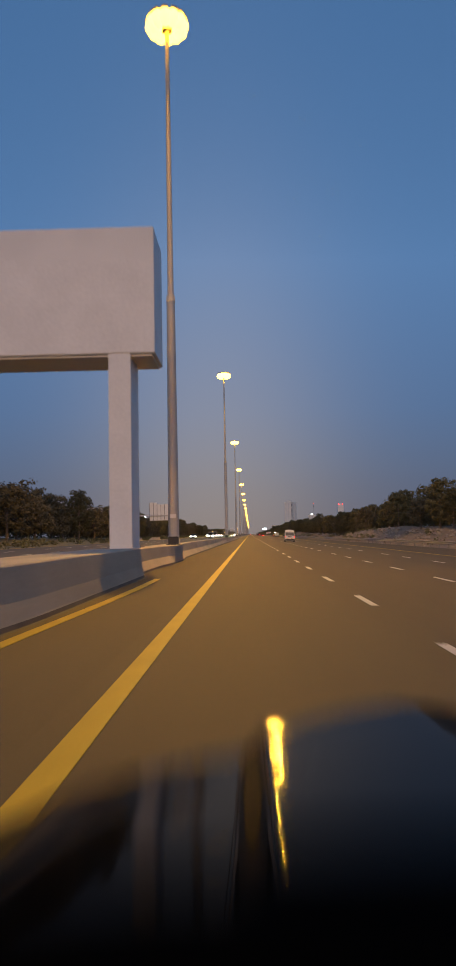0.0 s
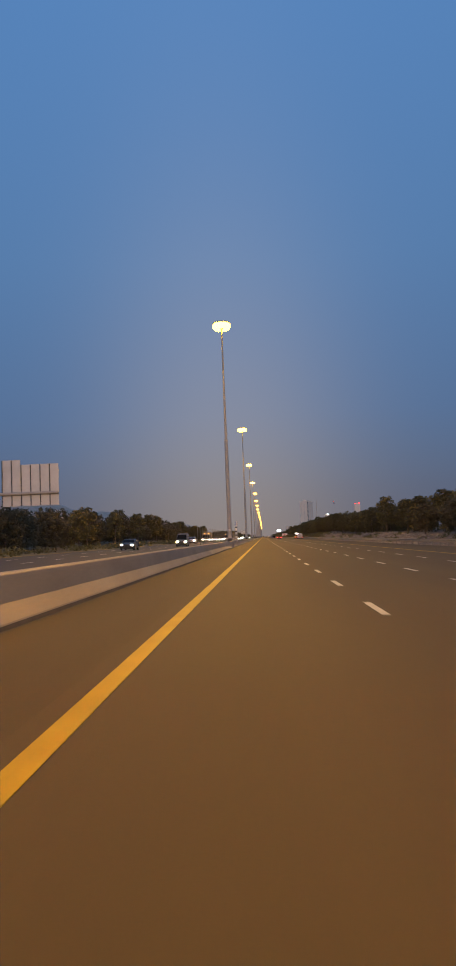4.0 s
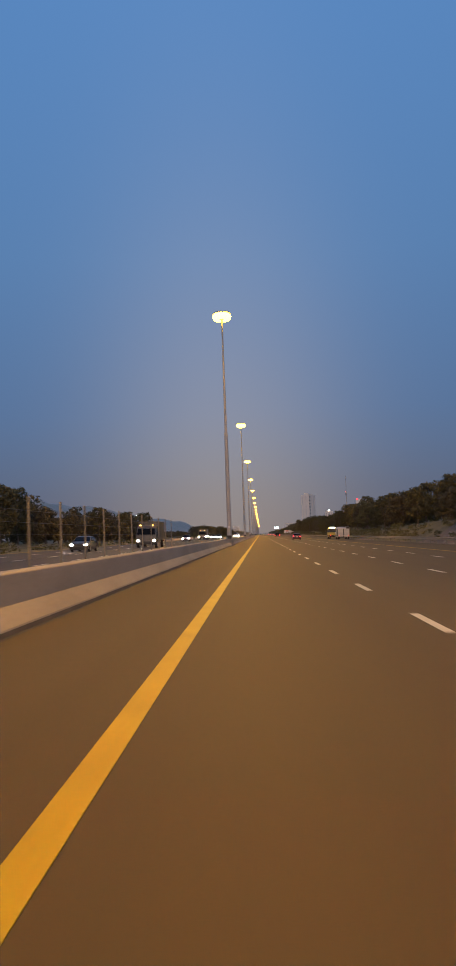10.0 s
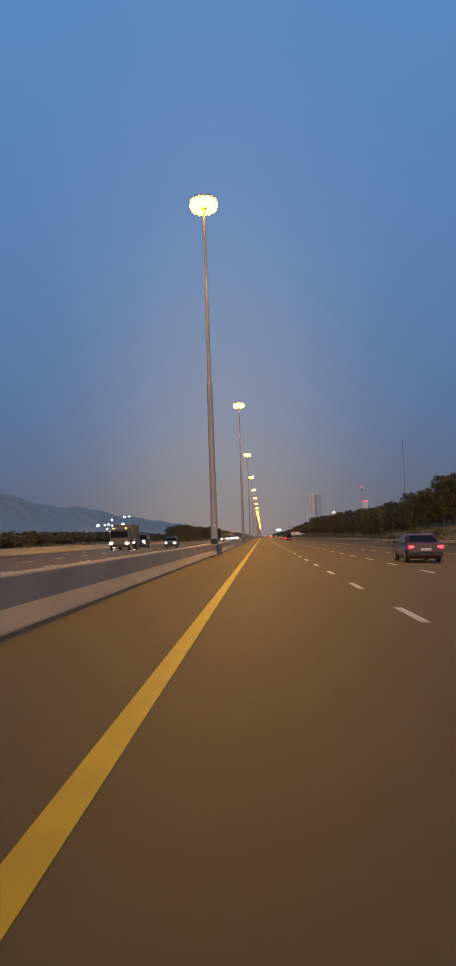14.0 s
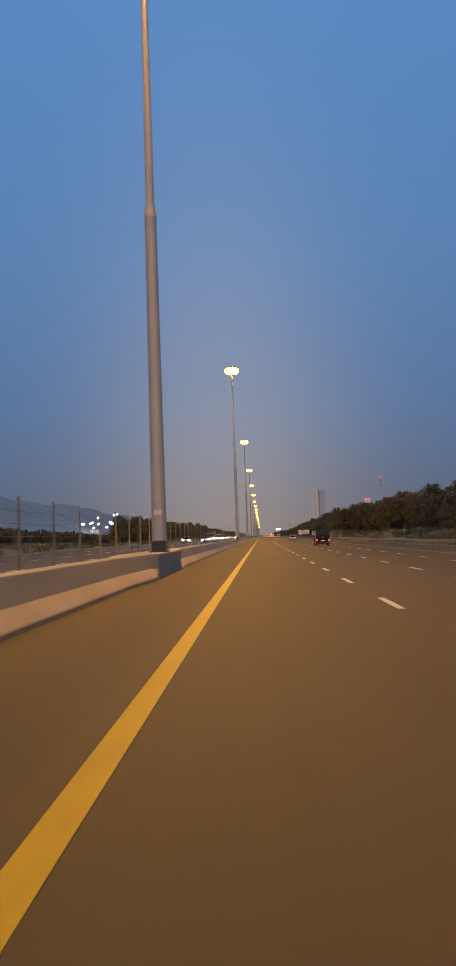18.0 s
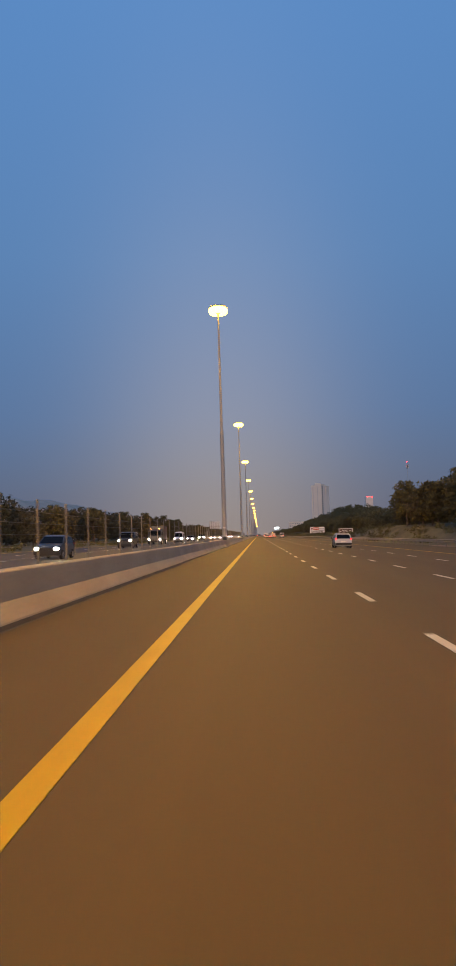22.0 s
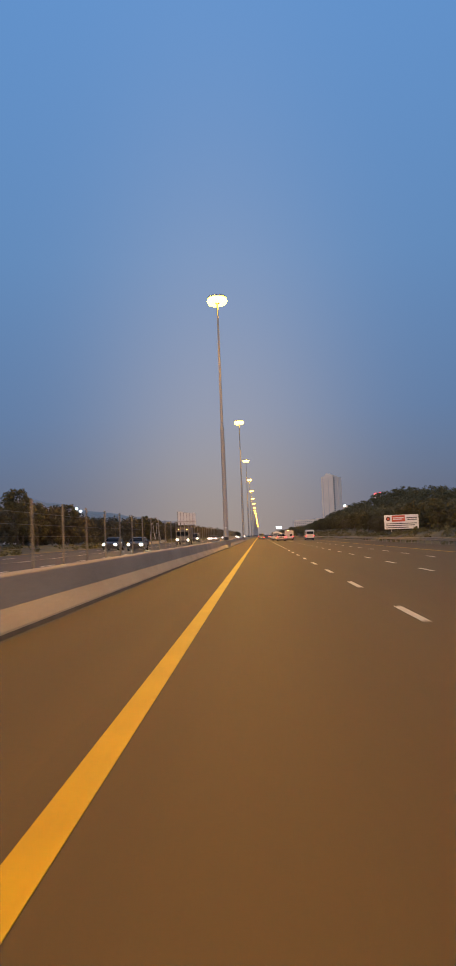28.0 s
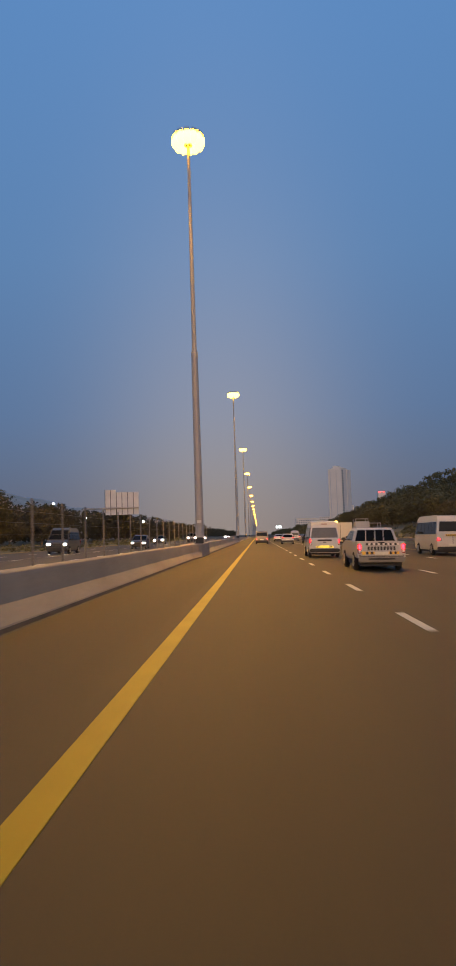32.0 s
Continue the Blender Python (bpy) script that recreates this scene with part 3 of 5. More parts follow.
# ---- street lamps on the median ----
def street_lamp():
    e = new("street_lamp")
    tagged(e, "tall steel street lamp with lit sodium head in the median barrier", "street lamp", "lamps along the median")
    part("base_box", box(-0.27, 0.27, -0.32, 0.32, BASE_Z + 0.88, BASE_Z + 1.29, 0.03), M["dark_steel"], e, "black base box")
    part("base_plate", box(-0.36, 0.36, -0.45, 0.45, BASE_Z + 0.855, BASE_Z + 0.90, 0.01), M["dark_steel"], e, "bolted steel base plate")
    part("lower_pole", tube(0.29, 0.225, (0, 0, BASE_Z + 0.8), (0, 0, 14.10), 16), M["galv"], e, smooth=False)
    part("collar", tube(0.25, 0.22, (0, 0, 14.0), (0, 0, 14.36), 16), M["galv"], e, "pale collar where the pole steps in")
    part("upper_pole", tube(0.17, 0.10, (0, 0, 14.25), (0, 0, LAMP_H - 0.3), 14), M["galv"], e)
    part("number_plate", box(-0.15, 0.15, -0.315, -0.285, 2.34, 2.53, 0.005), M["sign_back"], e, "small white plate on the pole")
    part("head_hub", tube(0.30, 0.22, (0, 0, LAMP_H - 0.45), (0, 0, LAMP_H + 0.25), 12), M["galv"], e)
    bm = bmesh.new()
    pts = [Vector((0.70 * math.cos(a), 0.70 * math.sin(a), LAMP_H + 0.02)) for a in [i * math.pi / 8 for i in range(17)]]
    for p, q in zip(pts, pts[1:]):
        tube(0.045, 0.045, p, q, 6, bm)
    part("head_ring", bm, M["galv"], e, "steel ring that carries the floodlights")
    for a in (0, 90):
        part("arm", box(-0.70, 0.70, -0.05, 0.05, LAMP_H - 0.06, LAMP_H + 0.04, 0.02), M["galv"], e, m=pose(0, 0, 0.004 * (a > 0), 0, 0, a))
    first = None
    for i in range(12):
        a = 30.0 * i
        m = pose(0.74 * math.cos(radians(a)), 0.74 * math.sin(radians(a)), LAMP_H - 0.05, 0, 0, a - 90)
        if first is None:
            bm = bmesh.new()
            vs = [bm.verts.new(p) for p in ((-0.13, -0.25, 0.25), (0.13, -0.25, 0.25), (0.20, 0.42, 0.20), (-0.20, 0.42, 0.20), (-0.10, -0.2, 0.46), (0.10, -0.2, 0.46), (0.15, 0.3, 0.44), (-0.15, 0.3, 0.44))]
            for q in ((0, 1, 5, 4), (1, 2, 6, 5), (2, 3, 7, 6), (3, 0, 4, 7), (4, 5, 6, 7)):
                bm.faces.new([vs[i] for i in q])
            first = part("floodlight", bm, M["galv"], e, "floodlight housing", m=m)
            lens = part("lens", lens_mesh(), M["sodium"], first, "glowing sodium lens")
        else:
            f = again("floodlight", first, e, m)
            again("lens", lens, f, Matrix.Identity(4))
    return e


def lens_mesh():
    bm = bmesh.new()
    bmesh.ops.create_uvsphere(bm, u_segments=12, v_segments=8, radius=1.0, matrix=Matrix.LocRotScale((0, 0.05, -0.12), None, (0.36, 0.42, 0.50)))
    return bm


lamp = street_lamp()
lamp.matrix_basis = pose(LAMP_X, lamp_y(0), 0)
for k in range(1, 34):
    copy_thing(lamp, pose(LAMP_X, lamp_y(k), 0))


# ---- the great blank sign box over the median ----
def median_sign():
    e = new("roadside_sign")
    tagged(e, "large blank white sign box on a square column in the median", "sign")
    e.matrix_basis = pose(0, 27.0, 0)
    part("column", box(-3.79, -2.98, 0.0, 1.9, 0.8, 8.05, 0.02), M["sign_white"], e, "square clad column")
    part("sign_box", box(-12.2, -2.09, -0.02, 2.55, 8.05, 12.75, 0.03), M["sign_white"], e, "white clad sign box")
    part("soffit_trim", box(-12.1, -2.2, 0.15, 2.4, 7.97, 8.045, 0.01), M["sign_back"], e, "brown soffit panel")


median_sign()


# ---- banded marker post ----
def banded_post():
    e = new("marker_post")
    tagged(e, "thick white marker post with black bands on the barrier", "post")
    e.matrix_basis = pose(-2.74, 252.9, 0)
    part("shaft", tube(0.168, 0.168, (0, 0, BASE_Z + 0.6), (0, 0, 3.93), 16), M["sign_back"], e, "dusty pale shaft", smooth=True)
    part("cap", tube(0.178, 0.14, (0, 0, 3.93), (0, 0, 4.0), 16), M["sign_back"], e)
    part("ring", tube(0.175, 0.175, (0, 0, 3.54), (0, 0, 3.58), 16), M["plastic"], e, "thin dark ring")
    for z in (3.05, 2.43, 1.81, 1.2):
        part("band", tube(0.173, 0.173, (0, 0, z - 0.095), (0, 0, z + 0.095), 16), M["plastic"], e, "black band", smooth=True)


banded_post()


# ---- cantilever signs of the oncoming side, seen from behind ----
def cantilever_sign(x0, x1, y, z0, z1, step):
    e = new("cantilever_sign")
    tagged(e, "large road sign seen from behind on a bent steel arm", "road sign", "signs over the oncoming carriageway")
    gz = float(land(x0 - 5, y))
    e.matrix_basis = pose(x0 - 5, y, gz)
    w, zb = x1 - x0, z0 + (z1 - z0) * 0.3 - gz
    part("pole", tube(0.26, 0.22, (0, 0, -0.2), (0, 0, zb - 1.2), 14), M["galv"], e)
    bm = bmesh.new()
    pts = [Vector((1.2 * (1 - math.cos(a)), 0, zb - 1.2 + 1.2 * math.sin(a))) for a in [i * math.pi / 12 for i in range(7)]]
    for a, b in zip(pts, pts[1:]):
        tube(0.2, 0.2, a, b, 12, bm)
    part("bend", bm, M["galv"], e)
    part("arm", tube(0.2, 0.16, (1.2, 0, zb), (5 + w, 0, zb), 12), M["galv"], e, "horizontal arm")
    n = 6
    for i in range(n):
        a, b = 5 + w * i / n, 5 + w * (i + 1) / n
        top = z1 - gz + (0.55 if i < 2 and step else 0.0)
        part("sign_panel", box(a + 0.02, b - 0.02, 0.2, 0.26, z0 - gz, top, 0.008), M["sign_back"], e, "pale metal back")
        part("stiffener", box(a + 0.04, a + 0.12, 0.1, 0.2, z0 - gz + 0.05, top - 0.05, 0.005), M["dark_steel"], e)


cantilever_sign(-27.1, -20.7, 213.0, 5.8, 10.4, True)
cantilever_sign(-29.9, -22.9, 1210.0, 6.4, 11.0, True)


# ---- guard rail on the right ----
def guard_rail():
    e = new("guard_rail")
    tagged(e, "galvanised guard rail along the hard shoulder", "guard rail")
    x = 21.5
    z = road_z(x)
    prof = [(0.0, 0.42), (0.06, 0.46), (0.06, 0.54), (0.0, 0.58), (0.0, 0.62), (0.06, 0.66), (0.06, 0.74), (0.0, 0.78)]
    pr = lambda y: [(x - px, z + pz) for px, pz in prof] + [(x - px + 0.012, z + pz) for px, pz in prof[::-1]]
    for i in range(48):
        a = -60 + i * 36.0
        part("rail", sweep(pr, [a, a + 35.96], closed=True), M["rail"], e)
    post = part("post", box(x + 0.02, x + 0.14, -0.05, 0.05, z - 0.2, z + 0.74, 0.008), M["rail"], e, m=pose(0, -58, 0))
    for i in range(1, 290):
        again("post", post, e, pose(0, -58 + 4 * i, 0))


guard_rail()


# ---- tall wire fence beyond the median barrier ----
def wire_fence(y0, n):
    e = new("wire_fence")
    tagged(e, "tall wire fence on thin steel posts beside the oncoming carriageway", "fence", "wire fences along the median")
    x = -6.95
    z = road_z(x)
    step = 4.2125
    post = None
    for i in range(n):
        m = pose(x, y0 + step * i, z)
        if post is None:
            post = part("post", box(-0.035, 0.035, -0.035, 0.035, -0.1, 2.85, 0.006), M["fence"], e, "thin steel post", m=m)
        else:
            again("post", post, e, m)
    for h in (0.68, 1.1, 1.52, 1.94, 2.36):
        part("wire", box(x - 0.005, x + 0.005, y0, y0 + step * (n - 1), z + h - 0.005, z + h + 0.005), M["fence"], e)


wire_fence(229.34, 41)
wire_fence(612.68, 135)


# ---- low concrete walls along the far edge of the oncoming side ----
def edge_wall(y0, y1):
    x = 2 * CROWN - 15.6
    z = road_z(x)

    def pr(y):
        h = 0.62 * min(1.0, 0.25 + (y - y0) / 5.0)
        return [(x + 0.3, z - 0.05), (x + 0.3, z + 0.08), (x + 0.12, z + 0.3 * h / 0.62), (x + 0.08, z + h), (x - 0.1, z + h), (x - 0.3, z - 0.05)]
    tagged(part("edge_wall", sweep(pr, [y0, y0 + 1, y0 + 2.5, y0 + 5, (y0 + y1) / 2, y1], closed=True), M["concrete"], None), "low pale concrete wall beside the oncoming carriageway", "wall", "low walls along the verge")


for a, b in ((150, 163), (176, 196), (505, 590), (598, 640), (1076, 1103.5)):
    edge_wall(a, b)


# ---- pale braced trestles on the verge beyond the oncoming side ----
def trestle(x, y):
    e = tagged(new("steel_trestle"), "pale braced steel trestle standing on the far verge", "trestle", "trestles on the verge")
    z = float(land(x, y))
    e.matrix_basis = pose(x, y, z)
    for a, b in ((-0.75, -0.12), (0.75, 0.12)):
        part("leg", tube(0.075, 0.06, (a, 0, -0.2), (b, 0, 4.9), 8), M["galv"], e)
    for h in (1.3, 2.6, 3.8):
        k = 0.75 - 0.63 * h / 4.9
        part("cross_bar", tube(0.04, 0.04, (-k, 0, h), (k, 0, h), 6), M["galv"], e)
    part("head_plate", box(-0.3, 0.3, -0.15, 0.15, 4.88, 5.0, 0.02), M["galv"], e)


def wall_end():
    """The striped head of the far wall and the short rail that carries on from it."""
    x = 2 * CROWN - 15.6
    z = road_z(x)
    e = tagged(new("wall_end_marker"), "pale wall end with slanted black stripes", "wall marker")
    e.matrix_basis = pose(x + 0.34, 1097.0, z)
    part("panel", box(0, 0.03, 0, 6.2, 0.06, 0.56, 0.005), M["sign_white"], e)
    for i in range(6):
        bm = bmesh.new()
        a = 0.25 + i * 1.0
        q = [bm.verts.new(p) for p in ((0.036, a, 0.08), (0.036, a + 0.42, 0.08), (0.036, a + 0.72, 0.31), (0.036, a + 0.42, 0.54), (0.036, a, 0.54), (0.036, a + 0.30, 0.31))]
        bm.faces.new(q)
        ext = bmesh.ops.extrude_face_region(bm, geom=bm.faces[:])
        bmesh.ops.translate(bm, vec=(-0.012, 0, 0), verts=[v for v in ext["geom"] if isinstance(v, bmesh.types.BMVert)])
        bmesh.ops.recalc_face_normals(bm, faces=bm.faces)
        part("stripe", bm, M["plastic"], e)
    r = tagged(new("short_guard_rail"), "short pale steel guard rail on low posts", "guard rail")
    r.matrix_basis = pose(x + 0.1, 1104.0, z)
    for h in (0.3, 0.58):
        part("rail", box(-0.04, 0.04, 0, 7.0, h, h + 0.12, 0.02), M["galv"], r)
    for i in range(4):
        part("post", box(-0.12, -0.05, 0.3 + 2.1 * i, 0.4 + 2.1 * i, -0.15, 0.72, 0.01), M["galv"], r)


wall_end()
trestle(-24.6, 1104.0)
trestle(-24.2, 1110.5)


# ---- trees ----
def leaf_cloud(rng, clumps, per, size, spread):
    """Many small leaf blades round clump centres; vertices and faces as arrays."""
    c = np.repeat(clumps, per, axis=0)
    n = len(c)
    d = rng.normal(size=(n, 3))
    d /= np.linalg.norm(d, axis=1)[:, None]
    p = c + d * (spread * rng.uniform(0.25, 1.0, n) ** 0.6)[:, None] * np.array([1, 1, 0.75])
    u = rng.normal(size=(n, 3))
    u -= 0.75 * (u * d).sum(1)[:, None] * d
    u /= np.linalg.norm(u, axis=1)[:, None]
    v = np.cross(u, d)
    v /= np.linalg.norm(v, axis=1)[:, None] + 1e-6
    s = size * rng.uniform(0.6, 1.4, n)[:, None]
    quad = np.stack([p - u * s, p + v * s * 0.5, p + u * s, p - v * s * 0.5], 1)
    return quad.reshape(-1, 3)


def quads_mesh(name, verts, material):
    me = bpy.data.meshes.new(name)
    n = len(verts) // 4
    me.vertices.add(len(verts))
    me.vertices.foreach_set("co", np.ascontiguousarray(verts, dtype=np.float32).reshape(-1))
    me.loops.add(n * 4)
    me.loops.foreach_set("vertex_index", np.arange(n * 4, dtype=np.int32))
    me.polygons.add(n)
    me.polygons.foreach_set("loop_start", np.arange(0, n * 4, 4, dtype=np.int32))
    me.polygons.foreach_set("loop_total", np.full(n, 4, dtype=np.int32))
    me.update()
    me.validate()
    me.materials.append(material)
    return me


def crown_clumps(rng, height, radius, base, n):
    t = rng.uniform(0, 1, n)
    z = base + (height - base) * t
    r = radius * np.sqrt(np.clip(1 - ((t - 0.4) / 0.62) ** 2, 0.05, 1)) * np.sqrt(rng.uniform(0.05, 1, n))
    a = rng.uniform(0, 2 * np.pi, n)
    return np.stack([r * np.cos(a), r * np.sin(a), z], 1)


def tree_kind(seed, height, radius, base, material, label, n=80, per=52):
    rng = np.random.default_rng(seed)
    e = new("tree")
    tagged(e, label, "tree", "trees along the highway")
    bm = bmesh.new()
    lean = rng.uniform(-0.3, 0.3, 2)
    top = Vector((lean[0], lean[1], height * 0.62))
    tube(0.20, 0.10, (0, 0, -0.3), top * 0.55, 8, bm)
    tube(0.10, 0.05, top * 0.55, top, 7, bm)
    cl = crown_clumps(rng, height, radius, base, n)
    for i in range(7):
        q = Vector(cl[i * 3].tolist())
        a = top * rng.uniform(0.35, 0.8)
        tube(0.06, 0.02, a, a.lerp(q, 0.85), 5, bm)
    part("trunk", bm, M["bark"], e)
    ob = new("crown", quads_mesh("crown", leaf_cloud(rng, cl, per, 0.18, 0.78), material))
    ob.parent = e
    return e


def plant_trees():
    rng = np.random.default_rng(11)
    kinds = [tree_kind(1, 7.6, 2.9, 1.2, M["leaf"], "dense dark green roadside tree with a broad crown"),
             tree_kind(2, 6.4, 3.0, 0.8, M["leaf2"], "olive green roadside tree with a low spreading crown"),
             tree_kind(3, 8.6, 2.6, 1.8, M["leaf"], "tall dark green roadside tree with an uneven crown"),
             tree_kind(4, 5.6, 2.6, 0.9, M["leaf2"], "small olive green tree on the sandy verge")]
    used = [False] * 4

    def put(x, y, s, k):
        m = pose(x, y, float(land(x, y)) - 0.05, 0, 0, rng.uniform(0, 360)) @ Matrix.Scale(s, 4)
        if not used[k]:
            used[k] = True
            kinds[k].matrix_basis = m
        else:
            o = copy_thing(kinds[k], m)
            o.scale = (s, s, s)

    def right_scale(y):
        return float(np.interp(y, [0, 106, 311, 409, 480, 544, 600, 735, 770, 889, 904, 914, 970, 1120, 1168, 1400], [0.88, 0.90, 0.94, 0.90, 1.0, 1.14, 0.92, 0.92, 0.95, 1.10, 1.06, 0.80, 0.80, 0.74, 0.60, 0.66]))

    y = 30.0
    while y < 1330:
        back = 6.0 if 880 < y < 956 or 985 < y < 1072 else 0.0
        put(31 + back + rng.uniform(-2.5, 3), y, right_scale(y) * rng.uniform(0.80, 0.98), int(rng.integers(0, 3)))
        y += rng.uniform(4.6, 7.6)
    y = 60.0
    while y < 1330:
        x = -32 + rng.uniform(-4, 2.5)
        low = 550 < y < 592 + 5.24 * (1 - x) or 1068 < y < 1125
        put(x, y, (0.28 if low else 0.84 + 0.30 * (1 - float(smooth(110, 210, y)))) * rng.uniform(0.88, 1.08), (1, 3, 1, 2)[int(rng.integers(0, 4))])
        y += rng.uniform(6.0, 9.5)
    # woods behind the first rows
    chunks = {"right": [], "left": []}
    for side in chunks:
        y = 20.0
        while y < 2300:
            step = 4.0 if y < 1400 else 6.0
            for _ in range(2):
                if side == "right":
                    x = rng.uniform(33, 46)
                    s = right_scale(y)
                    if rng.uniform() < 0.5 and y > 1400:
                        x = rng.uniform(24, 40)
                else:
                    x = -rng.uniform(34, 46)
                    s = 0.25 if 550 < y < 592 + 5.24 * (1 - x) else 0.9 + 0.32 * (1 - float(smooth(110, 210, y)))
                h = 7.4 * s * rng.uniform(0.8, 1.12)
                cl = crown_clumps(rng, h, 2.9, 0.6, 26)
                cl += np.array([x, y, float(land(x, y))])
                chunks[side].append(leaf_cloud(rng, cl, 15, 0.32, 1.0))
            y += rng.uniform(step * 0.8, step * 1.4)
    for _ in range(430):
        x, y = rng.uniform(44, 120), rng.uniform(1130, 1620)
        cl = crown_clumps(rng, rng.uniform(3.2, 5.2), 3.4, 0.2, 26) + np.array([x, y, float(land(x, y))])
        chunks["right"].append(leaf_cloud(rng, cl, 12, 0.36, 1.0))
    for side, label in (("right", "dense dark woodland behind the roadside trees"), ("left", "dark olive woodland beyond the oncoming carriageway")):
        ob = new("woodland", quads_mesh("woodland", np.concatenate(chunks[side]), M["leaf" if side == "right" else "leaf2"]))
        tagged(ob, label, "trees", kind="stuff")
    # low bushes on the bank
    vs = []
    for _ in range(900):
        x, y = rng.uniform(23.2, 28), rng.uniform(30, 1350)
        if y < 420 and rng.uniform() < 0.8:
            continue
        cl = rng.normal(0, 0.5, (5, 3)) * np.array([1, 1, 0.35]) + np.array([x, y, float(land(x, y)) + 0.35])
        vs.append(leaf_cloud(rng, cl, 16, 0.16, 0.5))
    for _ in range(500):
        x, y = -rng.uniform(23, 29), rng.uniform(60, 1350)
        cl = rng.normal(0, 0.5, (5, 3)) * np.array([1, 1, 0.35]) + np.array([x, y, float(land(x, y)) + 0.3])
        vs.append(leaf_cloud(rng, cl, 14, 0.16, 0.5))
    rocks_v, rocks_f = [], []
    for _ in range(1500):
        x, y = rng.uniform(22.6, 28), rng.uniform(30, 430)
        c = np.array([x, y, float(land(x, y))])
        r = rng.uniform(0.12, 0.45)
        n = len(rocks_v)
        for d in ((1, 0, 0), (-1, 0, 0), (0, 1, 0), (0, -1, 0), (0, 0, 0.8), (0, 0, -0.6)):
            rocks_v.append((c + np.array(d) * r * rng.uniform(0.7, 1.3, 3)).tolist())
        rocks_f += [(n + a, n + b, n + k) for a, b, k in ((0, 2, 4), (2, 1, 4), (1, 3, 4), (3, 0, 4), (2, 0, 5), (1, 2, 5), (3, 1, 5), (0, 3, 5))]
    me = bpy.data.meshes.new("rocks")
    me.from_pydata(rocks_v, [], rocks_f)
    me.materials.append(M["rock"])
    tagged(new("rocks", me), "pale rubble and rocks strewn on the bank", "rocks", kind="stuff")
    tagged(new("bushes", quads_mesh("bushes", np.concatenate(vs), M["bush"])), "low green scrub on the sandy bank", "bushes", kind="stuff")


plant_trees()


# ---- far buildings and masts ----
def tower():
    e = new("tower_block")
    tagged(e, "tall pale apartment tower with a column of dark windows", "building")
    e.matrix_basis = pose(118, 2112, 0, 0, 0, -27)
    w, d, h = 9.4, 19.5, 88.5
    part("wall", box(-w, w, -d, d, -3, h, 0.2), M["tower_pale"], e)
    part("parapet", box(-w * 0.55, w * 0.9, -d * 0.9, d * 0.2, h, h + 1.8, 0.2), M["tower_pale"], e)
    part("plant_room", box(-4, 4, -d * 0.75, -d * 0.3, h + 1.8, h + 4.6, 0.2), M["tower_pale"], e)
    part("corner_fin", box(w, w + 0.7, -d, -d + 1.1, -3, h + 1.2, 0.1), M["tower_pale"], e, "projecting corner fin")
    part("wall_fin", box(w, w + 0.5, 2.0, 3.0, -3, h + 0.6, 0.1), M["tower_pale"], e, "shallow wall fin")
    slot = None
    for i in range(25):
        m = pose(w, -d + 6.0, 4 + 3.4 * i, 0, 0, 90)
        if slot is None:
            slot = part("window", box(-3.0, 3.0, -0.2, 0.1, -0.85, 0.75, 0.05), M["tower_slot"], e, "dark window bay", m=m)
        else:
            again("window", slot, e, m)
    # narrow shafts between the stacks of flats, their shade painted as greyer strips
    for x in (-6.2, 2.5):
        part("wall_groove", box(x - 0.25, x + 0.25, -d - 0.12, -d + 0.1, -2, h - 2), M["tower_groove_shade"], e, "thin strip in the colour of groove shade")


def low_block(x, y, w, d, h, label):
    e = new("apartment_building")
    tagged(e, label, "building", "far buildings")
    e.matrix_basis = pose(x, y, float(land(x, y)))
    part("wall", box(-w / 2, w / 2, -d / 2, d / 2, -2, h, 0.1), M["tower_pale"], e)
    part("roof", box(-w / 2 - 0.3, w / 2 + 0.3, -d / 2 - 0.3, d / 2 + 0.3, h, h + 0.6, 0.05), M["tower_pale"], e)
    pane = None
    for f in range(max(1, int(h // 3.4))):
        for i in range(max(2, int(w // 4.5))):
            m = pose(-w / 2 + 2.2 + i * 4.5, -d / 2, 1.9 + 3.4 * f)
            if pane is None:
                pane = part("window", box(-0.9, 0.9, -0.06, 0.05, -0.7, 0.7, 0.02), M["tower_dark"], e, m=m)
            else:
                again("window", pane, e, m)


